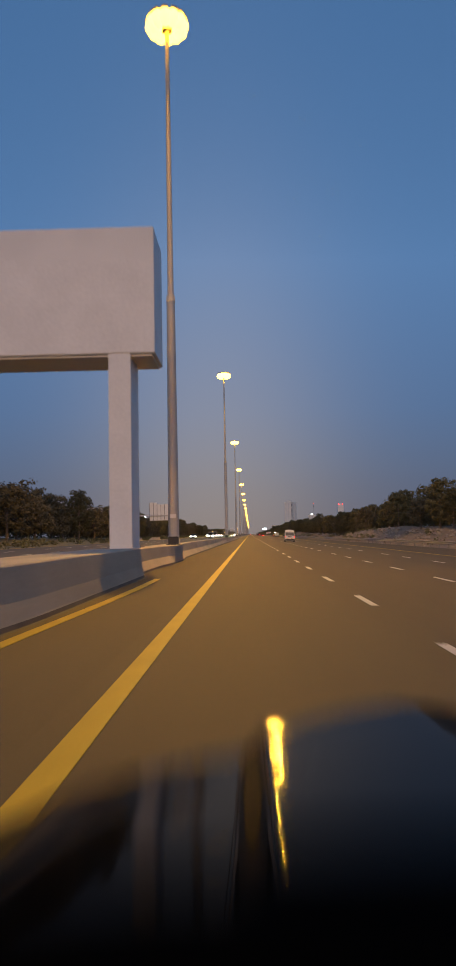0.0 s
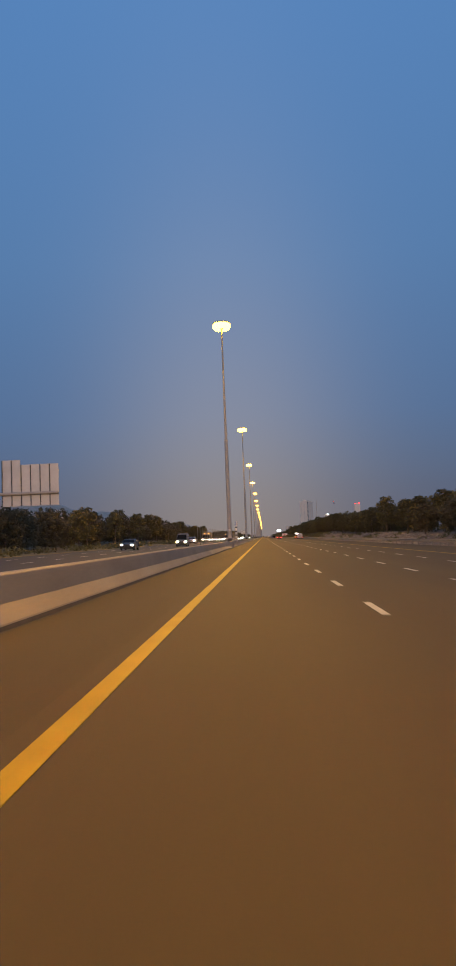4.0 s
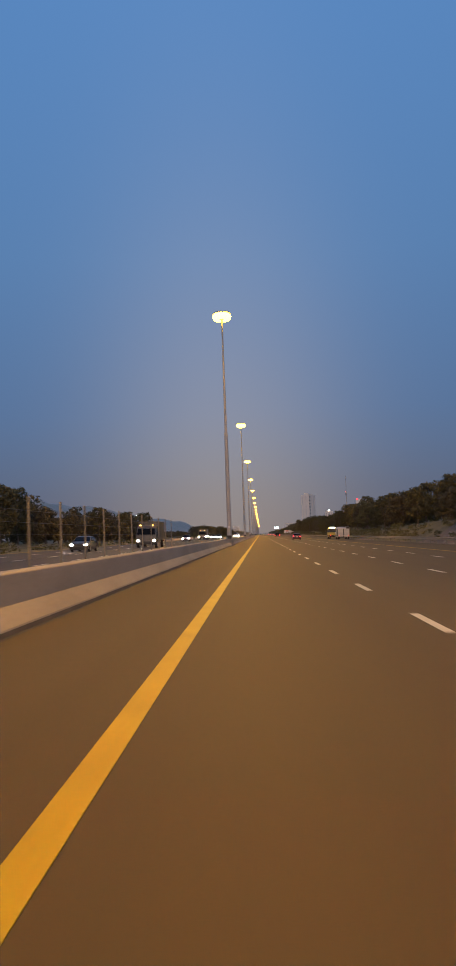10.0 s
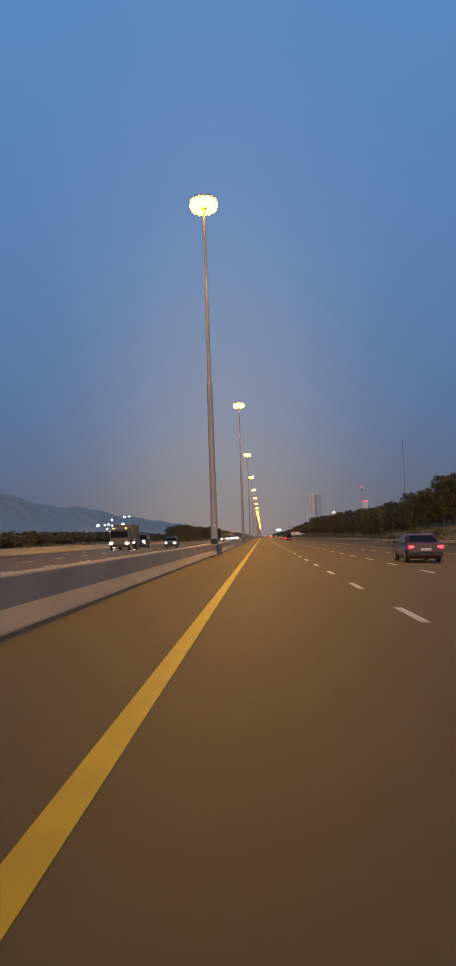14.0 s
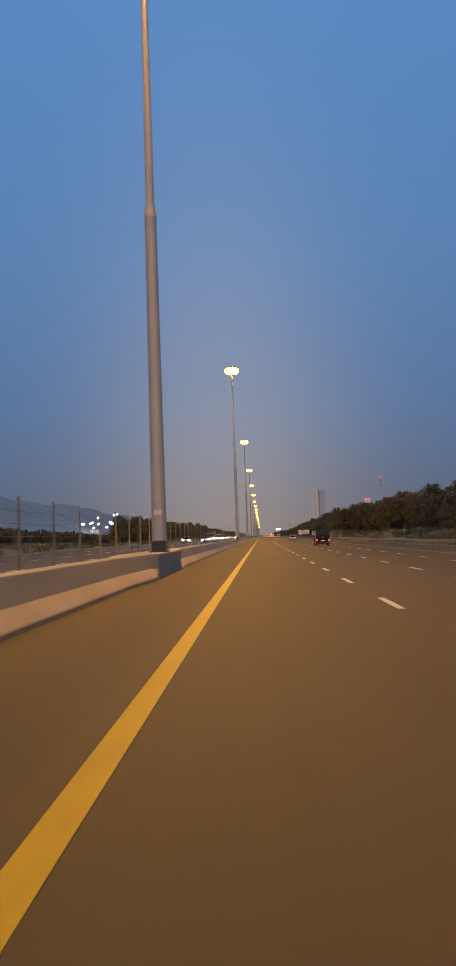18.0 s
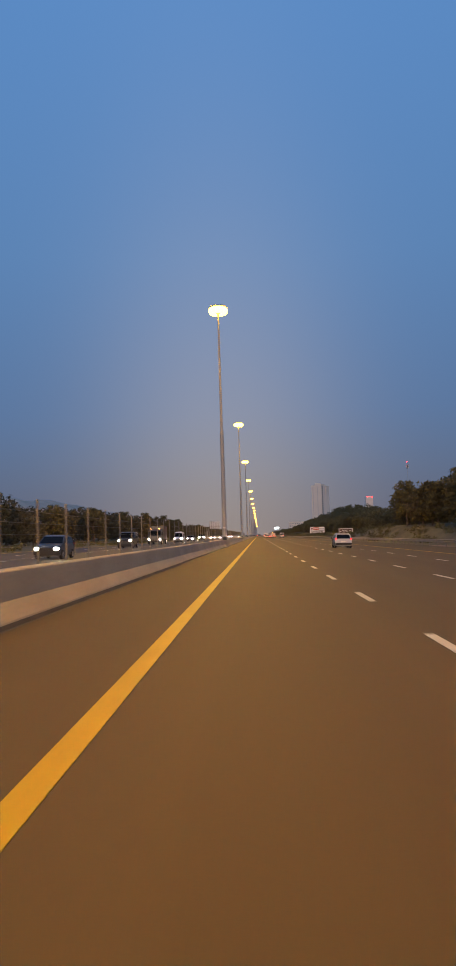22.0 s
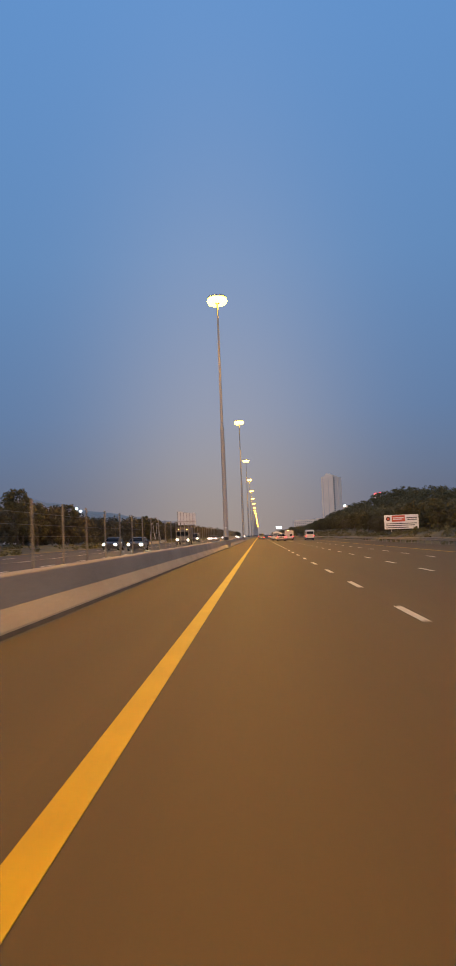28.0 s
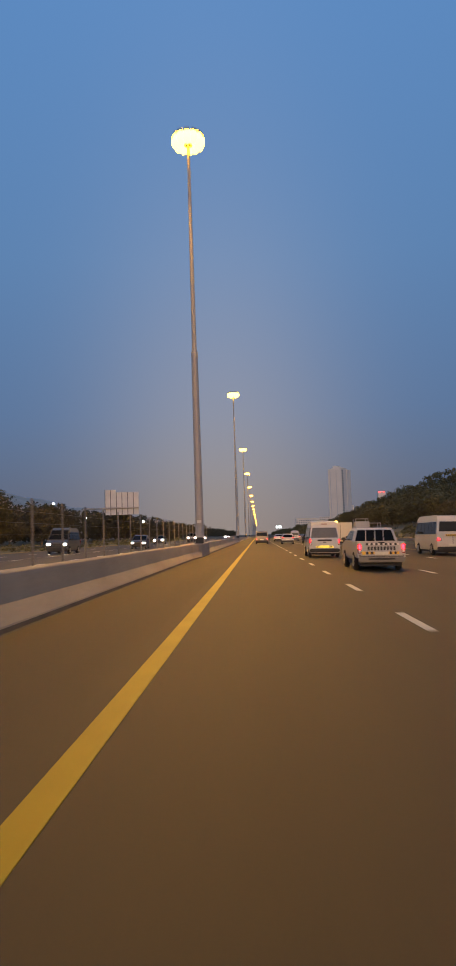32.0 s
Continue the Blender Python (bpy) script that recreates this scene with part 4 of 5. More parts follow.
def masts():
    e = new("radio_mast")
    tagged(e, "slender steel radio mast with an aerial cluster and red light", "mast")
    z = float(land(109, 1262))
    e.matrix_basis = pose(109, 1262, z)
    part("pole", tube(0.13, 0.08, (0, 0, -1), (0, 0, 50 - z), 8), M["galv"], e)
    for a in range(6):
        c, s = math.cos(a * math.pi / 3), math.sin(a * math.pi / 3)
        part("aerial", box(-0.25, 0.25, -0.12, 0.12, 45.6 - z, 48.4 - z, 0.03), M["sign_back"], e, m=pose(0.9 * c, 0.9 * s, 0, 0, 0, a * 60 + 90))
    part("ring", tube(0.95, 0.95, (0, 0, 46.7 - z), (0, 0, 46.9 - z), 18), M["dark_steel"], e)
    part("beacon", tube(0.4, 0.3, (0, 0, 50 - z), (0, 0, 50.7 - z), 10), M["red_lamp"], e, "red beacon")
    e = new("chimney_tower")
    tagged(e, "far pale tower with twin red lights on its roof", "building")
    e.matrix_basis = pose(486, 4000, 0)
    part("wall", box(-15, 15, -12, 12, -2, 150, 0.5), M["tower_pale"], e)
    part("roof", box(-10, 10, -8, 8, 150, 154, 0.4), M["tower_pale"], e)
    for x in (-10, 10):
        part("beacon", tube(2.1, 1.8, (x, -11, 150), (x, -11, 154), 10), M["red_lamp"], e, "red beacon")
    e = new("slim_mast")
    tagged(e, "slim grey steel mast on the verge among the trees", "mast")
    z = float(land(40, 665))
    e.matrix_basis = pose(40, 665, z)
    part("pole", tube(0.20, 0.08, (0, 0, -0.5), (0, 0, 25.8 - z), 8), M["galv"], e)
    part("foot_plate", tube(0.3, 0.3, (0, 0, -0.3), (0, 0, 0.25), 8), M["galv"], e)


def far_lit_sign():
    e = tagged(new("lit_billboard"), "far white billboard lit bright on its tall post", "billboard")
    e.matrix_basis = pose(80, 3900, 0)
    part("post", tube(0.9, 0.7, (0, 0, -2), (0, 0, 25), 10), M["galv"], e)
    part("panel", box(-10, 10, -0.6, 0.6, 24, 33, 0.1), M["billboard"], e, "bright white lit panel")
    part("frame", box(-10.5, 10.5, 0.62, 1.2, 23.5, 33.5, 0.1), M["dark_steel"], e)


def far_tower():
    e = tagged(new("tower_block"), "far pale tower block with a lit white roof sign", "building")
    e.matrix_basis = pose(280, 3367, 0)
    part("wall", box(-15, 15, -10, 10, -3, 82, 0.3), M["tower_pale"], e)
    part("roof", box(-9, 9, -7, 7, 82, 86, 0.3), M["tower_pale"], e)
    part("roof_sign", box(-3.5, 3.5, -8.2, -7.1, 83.5, 88.5, 0.2), M["billboard"], e, "lit white roof sign")
    pane = None
    for i in range(20):
        for x in (-10.5, -3.5, 3.5, 10.5):
            m = pose(x, -10, 6 + 3.7 * i)
            if pane is None:
                pane = part("window", box(-1.6, 1.6, -0.1, 0.08, -0.8, 0.8, 0.04), M["tower_slot"], e, m=m)
            else:
                again("window", pane, e, m)


far_lit_sign()
far_tower()
tower()
low_block(100, 2560, 46, 20, 30, "low far apartment block with a flat roof")
low_block(150, 2700, 30, 20, 34, "far apartment block beyond the woods")
low_block(-350, 2180, 18, 12, 7, "small house on the dark hillside")
low_block(-318, 2170, 14, 10, 6, "small house on the dark hillside")
masts()


def hillside_lamp(x, y, z, k):
    e = new("hillside_lamp")
    tagged(e, "white lamp on a thin pole on the dark hillside", "lamp", "lamps on the hillside")
    foot = float(land(x, y))
    e.matrix_basis = pose(x, y, foot)
    up = max(z - foot, 3.0)
    part("pole", tube(0.12, 0.08, (0, 0, -0.5), (0, 0, up), 6), M["galv"], e)
    bm = bmesh.new()
    bmesh.ops.create_uvsphere(bm, u_segments=10, v_segments=6, radius=1.0, matrix=Matrix.LocRotScale((0, -0.3, up), None, (1.6 * k, 1.0 * k, 1.1 * k)))
    part("lantern", bm, M["cold"], e, "lit white lantern", smooth=True)


for x, y, z, k in ((-368, 2150, 38.5, 1.9), (-336, 2150, 50.3, 1.1), (-335, 2150, 37.4, 1.1), (-311, 2150, 40.4, 1.7), (-318, 2150, 30.3, 1.4), (-297, 2150, 56.6, 1.1), (-346, 2150, 30.1, 1.0), (-352, 2150, 39.3, 0.8), (-362, 2450, 65.2, 1.4), (-332, 2277, 40.4, 1.4), (-298, 1926, 35.1, 1.0),
                   (-150, 1420, 9, 1), (-170, 900, 10, 1), (-155, 720, 9, 1), (-178, 1600, 10, 1), (-60, 1330, 10, 1), (-64, 1480, 11, 1)):
    hillside_lamp(x, y, z, k)


# ---- roadside boards on the right ----
def roadside_board(x, y, w, z0, z1, kind):
    e = new("billboard" if kind != "direction" else "direction_sign")
    gz = float(land(x + w / 2, y))
    e.matrix_basis = pose(x, y, 0)
    if kind == "direction":
        tagged(e, "brown direction sign with white border and white lettering", "road sign")
    else:
        tagged(e, "white billboard with a red panel and lines of small dark writing", "billboard")
    part("panel", box(0, w, 0, 0.12, z0, z1, 0.01), M["board_white"], e)
    for px in (w * 0.2, w * 0.8):
        part("leg", box(px - 0.07, px + 0.07, 0.13, 0.27, gz - 0.3, z1 - 0.1, 0.01), M["galv"], e)
    hh = z1 - z0
    if kind == "direction":
        part("brown_field", box(0.16, w - 0.16, -0.012, -0.002, z0 + 0.16, z1 - 0.16), M["board_brown"], e, "brown lettered field")
        for i, (a, b, c) in enumerate(((0.35, 0.75, 0.40), (1.0, 1.7, 0.62), (1.85, 2.5, 0.62), (1.1, 1.9, 0.30), (2.05, 2.75, 0.30), (3.1, 3.8, 0.48))):
            part("lettering_bar", box(a, b, -0.02, -0.013, z0 + hh * c, z0 + hh * c + 0.16), M["board_white"], e)
    else:
        bm = tube(0.42, 0.42, (0.75, -0.014, z1 - 0.72), (0.75, -0.002, z1 - 0.72), 20)
        part("emblem", bm, M["sign_dark"], e, "round dark emblem")
        bm = tube(0.26, 0.26, (0.75, -0.022, z1 - 0.72), (0.75, -0.015, z1 - 0.72), 16)
        part("emblem_core", bm, M["sign_red"], e)
        part("red_panel", box(1.45, 3.9, -0.012, -0.002, z1 - 1.3, z1 - 0.12), M["sign_red"], e, "red panel")
        for a, b, c in ((1.65, 3.7, 0.35), (1.65, 3.4, 0.62)):
            part("lettering_bar", box(a, b, -0.02, -0.013, z1 - c - 0.3, z1 - c - 0.14), M["board_white"], e)
        for a, b, c in ((4.2, 6.2, 0.55), (4.4, 6.2, 0.9), (0.3, 6.1, 1.6), (0.3, 5.7, 1.95), (0.3, 4.6, 2.35)):
            part("lettering_bar", box(a, b, -0.012, -0.002, z1 - c - 0.14, z1 - c), M["sign_dark"], e)


roadside_board(25.6, 951.8, 4.2, 1.0, 2.6, "direction")
roadside_board(25.0, 1068.0, 6.5, 1.55, 4.25, "ad")


# ---- vehicles ----
# Local axes: y forwards, the middle of the vehicle over the origin, z = 0 on the road.
class Shape:
    """A side outline (y, z) and the half width at each height."""

    def __init__(self, outline, half, belt, top, lean):
        self.outline, self.half, self.belt, self.top, self.lean = outline, half, belt, top, lean

    def w(self, z):
        if z <= self.belt:
            return self.half - 0.05 * max(0.0, (0.55 - z)) / 0.3
        return self.half - self.lean * (z - self.belt) / (self.top - self.belt)

    def hull(self):
        bm = bmesh.new()
        left = [bm.verts.new((-self.w(z), y, z)) for y, z in self.outline]
        right = [bm.verts.new((self.w(z), y, z)) for y, z in self.outline]
        n = len(left)
        rim = []
        for i in range(n):
            j = (i + 1) % n
            bm.faces.new((left[i], right[i], right[j], left[j]))
        for side in (left, right[::-1]):
            f = bm.faces.new(side)
            rim += list(f.edges)
            bmesh.ops.triangulate(bm, faces=[f])
        bmesh.ops.recalc_face_normals(bm, faces=bm.faces)
        rim = [e for e in bm.edges if len(e.link_faces) == 2 and abs(e.verts[0].co.x - e.verts[1].co.x) < 0.25 and e.verts[0].co.x * e.verts[1].co.x > 0 and e.calc_face_angle(0) > 0.7]
        bmesh.ops.bevel(bm, geom=rim, offset=0.045, segments=2, affect="EDGES", clamp_overlap=True)
        return bm

    def cross_pane(self, a, b, margin, out):
        """A pane across the vehicle between two points of the outline, set proud along 'out' (dy, dz)."""
        bm = bmesh.new()
        rows = []
        for k in (0.0, -0.02):
            q = []
            for (y, z), s in ((a, -1), (a, 1), (b, 1), (b, -1)):
                q.append(bm.verts.new((s * (self.w(z) - margin), y + out[0] * (0.012 + k), z + out[1] * (0.012 + k))))
            rows.append(q)
        bm.faces.new(rows[0])
        bm.faces.new(rows[1][::-1])
        for i in range(4):
            bm.faces.new((rows[1][i], rows[1][(i + 1) % 4], rows[0][(i + 1) % 4], rows[0][i]))
        bmesh.ops.recalc_face_normals(bm, faces=bm.faces)
        return bm

    def side_pane(self, pts, side):
        bm = bmesh.new()
        a = [bm.verts.new((side * (self.w(z) + 0.008), y, z)) for y, z in pts]
        b = [bm.verts.new((side * (self.w(z) - 0.02), y, z)) for y, z in pts]
        bm.faces.new(a)
        for i in range(len(a)):
            j = (i + 1) % len(a)
            bm.faces.new((a[i], a[j], b[j], b[i]))
        bmesh.ops.recalc_face_normals(bm, faces=bm.faces)
        return bm


WHEELS = {}


def add_wheels(e, half, ys, r, width=0.2):
    key = (round(r, 3), round(width, 3))
    if key not in WHEELS:
        bm = bmesh.new()
        m = Matrix.Rotation(math.pi / 2, 4, "Y")
        bmesh.ops.create_cone(bm, cap_ends=True, segments=20, radius1=r, radius2=r, depth=width, matrix=m)
        bmesh.ops.bevel(bm, geom=[x for x in bm.edges if len(x.link_faces) == 2 and x.calc_face_angle(0) > 1], offset=0.03, segments=2, affect="EDGES")
        tyre = mesh_from(bm, "tyre", M["tyre"])
        bm = bmesh.new()
        bmesh.ops.create_cone(bm, cap_ends=True, segments=16, radius1=r * 0.62, radius2=r * 0.5, depth=width + 0.02, matrix=m)
        for i in range(5):
            a = i * 2 * math.pi / 5
            box(-width / 2 - 0.016, width / 2 + 0.016, r * 0.28 * math.cos(a) - 0.03, r * 0.28 * math.cos(a) + 0.03, r * 0.28 * math.sin(a) - 0.03, r * 0.28 * math.sin(a) + 0.03, 0, bm)
        WHEELS[key] = (tyre, mesh_from(bm, "rim", M["rim"]))
    for y in ys:
        for s in (-1, 1):
            w = new("wheel", WHEELS[key][0])
            w.parent = e
            w.matrix_basis = pose(s * (half - width / 2 + 0.015), y, r)
            rr = new("rim", WHEELS[key][1])
            rr.parent = w


def both(name, make, material, e, label=""):
    for s in (-1, 1):
        part(name, make(s), material, e, label)


def sbox(s, x0, x1, *rest):
    a, b = sorted((s * x0, s * x1))
    return box(a, b, *rest)


def lens_pair(e, name, x, y, z, size, material, label):
    def make(s):
        bm = bmesh.new()
        bmesh.ops.create_uvsphere(bm, u_segments=12, v_segments=8, radius=1.0, matrix=Matrix.LocRotScale((s * x, y, z), None, size))
        return bm
    both(name, make, material, e, label)


def tail_lamps(e, x0, x1, y, z0, z1, glowing):
    """Red housings with a glowing lens and, below or beside it, a clear one."""
    tall = z1 - z0 > x1 - x0
    for s in (-1, 1):
        t = part("tail_light", sbox(s, x0, x1, y, y + 0.13, z0, z1, 0.015), M["tail_housing"], e, "red tail light cluster")
        a, b = (x0 + 0.025, x1 - 0.025)
        if tall:
            zm = z0 + 0.42 * (z1 - z0)
            part("lit_lens", sbox(s, a, b, y - 0.012, y + 0.03, zm, z1 - 0.03, 0.01), glowing, t, "glowing red lens")
            part("clear_lens", sbox(s, a, b, y - 0.010, y + 0.03, z0 + 0.03, zm - 0.02, 0.008), M["reversing"], t, "clear reversing lens")
        else:
            xm = x0 + 0.42 * (x1 - x0)
            part("lit_lens", sbox(s, xm, b, y - 0.012, y + 0.03, z0 + 0.025, z1 - 0.025, 0.01), glowing, t, "glowing red lens")
            part("clear_lens", sbox(s, a, xm - 0.02, y - 0.010, y + 0.03, z0 + 0.03, z1 - 0.03, 0.008), M["reversing"], t, "clear reversing lens")


def finish(e, sh, L, r, wheel_ys, lights, tail_z, tail_h, tail_w, head_z, plate, tail_mat):
    h, y0, y1 = sh.half, -L / 2, L / 2
    add_wheels(e, h, wheel_ys, r)
    part("underbody", box(-h + 0.12, h - 0.12, y0 + 0.25, y1 - 0.25, 0.2, 0.42, 0.03), M["plastic"], e, "dark underbody")
    part("rear_bumper", box(-h + 0.03, h - 0.03, y0 - 0.07, y0 + 0.12, 0.34, 0.56, 0.04), M["plastic"] if lights != "light_bumper" else M["chrome"], e)
    part("front_bumper", box(-h + 0.03, h - 0.03, y1 - 0.12, y1 + 0.06, 0.30, 0.54, 0.04), M["plastic"], e)
    part("number_plate", box(-0.26, 0.26, y0 - 0.085, y0 - 0.02, 0.62, 0.74, 0.005), plate, e, "number plate")
    tail_lamps(e, h - tail_w, h - 0.015, y0 - 0.03, tail_z, tail_z + tail_h, tail_mat)
    part("grille", box(-h * 0.55, h * 0.55, y1 - 0.03, y1 + 0.03, head_z - 0.12, head_z + 0.06, 0.02), M["plastic"], e)
    lens_pair(e, "headlight", h - 0.24, y1 - 0.01, head_z, (0.17, 0.07, 0.10), M["head"] if lights == "on" else M["glass"], "headlight")
    both("mirror", lambda s: sbox(s, h + 0.01, h + 0.19, y1 - L * 0.31, y1 - L * 0.31 + 0.09, sh.belt + 0.02, sh.belt + 0.17, 0.03), M["plastic"], e, "wing mirror")


def glaze(e, sh, rear, front, sides, margin=0.13, back=None):
    a, b = rear
    d = Vector((-(b[1] - a[1]), b[0] - a[0])).normalized()
    part("rear_window", sh.cross_pane(a, b, margin, (-abs(d.x), abs(d.y))), back or M["glass"], e, "dark rear window" if back is None else "rear window greyed for light showing through")
    a, b = front
    d = Vector(((b[1] - a[1]), -(b[0] - a[0]))).normalized()
    part("windscreen", sh.cross_pane(a, b, 0.09, (abs(d.x), abs(d.y))), M["glass"], e, "dark windscreen")
    for pts in sides:
        for s in (-1, 1):
            part("side_window", sh.side_pane(pts, s), M["glass"], e, "dark side window")


def lerp2(a, b, t):
    return (a[0] + (b[0] - a[0]) * t, a[1] + (b[1] - a[1]) * t)


def minibus(paint, label, lights="off", plate=None, tail=None, stripe=None):
    e = tagged(new("minibus"), label, "minibus", "traffic on the highway")
    L, h = 4.9, 0.92
    y0, y1 = -L / 2, L / 2
    o = [(y0 + 0.02, 0.30), (y0, 0.55), (y0 + 0.02, 1.12), (y0 + 0.16, 1.95), (y0 + 0.34, 2.14), (y0 + 1.1, 2.22), (y1 - 1.75, 2.20), (y1 - 1.35, 2.08), (y1 - 0.55, 1.18), (y1 - 0.12, 0.98), (y1, 0.70), (y1 - 0.02, 0.30)]
    sh = Shape(o, h, 1.12, 2.22, 0.18)
    part("body", sh.hull(), paint, e)
    glaze(e, sh, (lerp2(o[2], o[3], 0.1), lerp2(o[2], o[3], 0.82)), (lerp2(o[8], o[7], 0.06), lerp2(o[8], o[7], 0.9)),
          [[(y0 + 0.35, 1.2), (y0 + 1.55, 1.2), (y0 + 1.55, 1.82), (y0 + 0.45, 1.82)], [(y0 + 1.65, 1.2), (y0 + 2.75, 1.2), (y0 + 2.75, 1.82), (y0 + 1.65, 1.82)], [(y0 + 2.85, 1.2), (y1 - 0.82, 1.2), (y1 - 1.28, 1.82), (y0 + 2.85, 1.82)]], margin=0.10, back=M["pale_glass"])
    finish(e, sh, L, 0.33, (y0 + 0.95, y1 - 0.95), lights, 0.76, 0.38, 0.13, 0.82, plate or M["plate"], tail or M["tail"])
    part("plate_garnish", box(-0.42, 0.42, y0 - 0.03, y0 + 0.03, 1.0, 1.1, 0.015), M["plastic"], e)
    part("reflector_strip", box(-0.52, 0.52, y0 - 0.035, y0 + 0.02, 0.60, 0.72, 0.01), stripe or M["chevron_yellow"], e, "yellow reflective strip")
    part("roof_vent", box(-0.35, 0.35, y0 + 1.3, y0 + 2.0, 2.2, 2.3, 0.03), paint, e)
    part("brake_lamp", box(-0.16, 0.16, y0 + 0.14, y0 + 0.22, 2.0, 2.04, 0.005), M["tail_housing"], e, "unlit high brake lamp")
    part("wiper", tube(0.012, 0.009, (0.05, y0 - 0.005, 1.20), (0.48, y0 + 0.045, 1.42), 6), M["plastic"], e)
    part("door_handle", box(-0.09, 0.09, y0 - 0.035, y0 + 0.01, 0.90, 0.95, 0.01), M["plastic"], e)
    for i in range(9):
        part("reflector_dash", box(-0.49 + i * 0.11, -0.43 + i * 0.11, y0 - 0.041, y0 - 0.033, 0.61, 0.71), M["plastic"], e)
    return e


def bus(paint, label, lights="off"):
    e = tagged(new("small_bus"), label, "bus", "traffic on the highway")
    L, h = 6.6, 1.0
    y0, y1 = -L / 2, L / 2
    o = [(y0 + 0.03, 0.34), (y0, 0.7), (y0 + 0.02, 1.45), (y0 + 0.10, 2.22), (y0 + 0.32, 2.46), (y0 + 1.5, 2.52), (y1 - 1.2, 2.50), (y1 - 0.7, 2.33), (y1 - 0.22, 1.35), (y1 - 0.02, 1.0), (y1, 0.34)]
    sh = Shape(o, h, 1.35, 2.52, 0.12)
    part("body", sh.hull(), paint, e)
    sides = []
    for i in range(5):
        a = y0 + 0.3 + i * 1.06
        sides.append([(a, 1.36), (a + 0.98, 1.36), (a + 0.98, 2.1), (a, 2.1)])
    sides.append([(y0 + 5.62, 1.36), (y1 - 0.36, 1.36), (y1 - 0.66, 2.08), (y0 + 5.62, 2.08)])
    glaze(e, sh, (lerp2(o[2], o[3], 0.06), lerp2(o[2], o[3], 0.86)), (lerp2(o[8], o[7], 0.05), lerp2(o[8], o[7], 0.9)), sides)
    finish(e, sh, L, 0.38, (y0 + 1.5, y1 - 1.2), lights, 0.92, 0.20, 0.30, 0.86, M["plate"], M["tail"])
    part("reflector_strip", box(-0.45, 0.45, y0 - 0.03, y0 + 0.03, 1.2, 1.32, 0.01), M["chevron_yellow"], e, "yellow reflective strip")
    for i in range(7):
        part("reflector_dash", box(-0.42 + i * 0.125, -0.36 + i * 0.125, y0 - 0.037, y0 - 0.031, 1.21, 1.31), M["plastic"], e)
    part("rear_door_seam", box(-0.012, 0.012, y0 - 0.008, y0 + 0.02, 0.62, 1.19), M["plastic"], e)
    both("roof_rail", lambda s: sbox(s, h - 0.2, h - 0.16, y0 + 0.6, y1 - 1.4, 2.46, 2.53, 0.01), paint, e)
    return e


def saloon(paint, label, lights="off", tail=None):
    e = tagged(new("car"), label, "car", "traffic on the highway")
    L, h = 4.65, 0.89
    y0, y1 = -L / 2, L / 2
    o = [(y0 + 0.05, 0.26), (y0, 0.55), (y0 + 0.04, 0.98), (y0 + 0.62, 1.04), (y0 + 1.25, 1.40), (y0 + 2.0, 1.46), (y0 + 2.55, 1.42), (y1 - 1.28, 0.98), (y1 - 0.35, 0.86), (y1 - 0.02, 0.66), (y1, 0.26)]
    sh = Shape(o, h, 0.95, 1.46, 0.20)
    part("body", sh.hull(), paint, e)
    glaze(e, sh, (lerp2(o[3], o[4], 0.08), lerp2(o[3], o[4], 0.9)), (lerp2(o[7], o[6], 0.05), lerp2(o[7], o[6], 0.92)),
          [[(y0 + 0.95, 1.02), (y0 + 1.95, 1.0), (y0 + 1.95, 1.38), (y0 + 1.35, 1.35)], [(y0 + 2.03, 1.0), (y1 - 1.45, 0.99), (y0 + 2.62, 1.36), (y0 + 2.03, 1.39)]])
    finish(e, sh, L, 0.32, (y0 + 0.9, y1 - 0.88), lights, 0.72, 0.17, 0.36, 0.68, M["plate"], tail or M["tail"])
    return e


def hatchback(paint, label, lights="off", tail=None):
    e = tagged(new("hatchback_car"), label, "car", "traffic on the highway")
    L, h = 4.0, 0.86
    y0, y1 = -L / 2, L / 2
    o = [(y0 + 0.05, 0.26), (y0, 0.5), (y0 + 0.06, 0.95), (y0 + 0.48, 1.44), (y0 + 0.9, 1.52), (y0 + 1.7, 1.54), (y0 + 2.2, 1.48), (y1 - 1.05, 1.0), (y1 - 0.3, 0.86), (y1, 0.62), (y1 - 0.01, 0.26)]
    sh = Shape(o, h, 0.95, 1.54, 0.17)
    part("body", sh.hull(), paint, e)
    glaze(e, sh, (lerp2(o[2], o[3], 0.08), lerp2(o[2], o[3], 0.88)), (lerp2(o[7], o[6], 0.05), lerp2(o[7], o[6], 0.92)),
          [[(y0 + 0.55, 1.03), (y0 + 1.5, 1.0), (y0 + 1.5, 1.42), (y0 + 0.78, 1.40)], [(y0 + 1.58, 1.0), (y1 - 1.2, 1.0), (y0 + 2.2, 1.40), (y0 + 1.58, 1.43)]])
    finish(e, sh, L, 0.31, (y0 + 0.72, y1 - 0.75), lights, 0.84, 0.20, 0.20, 0.68, M["plate"], tail or M["tail"])
    part("spoiler", box(-0.56, 0.56, y0 + 0.36, y0 + 0.62, 1.47, 1.52, 0.02), paint, e)
    return e


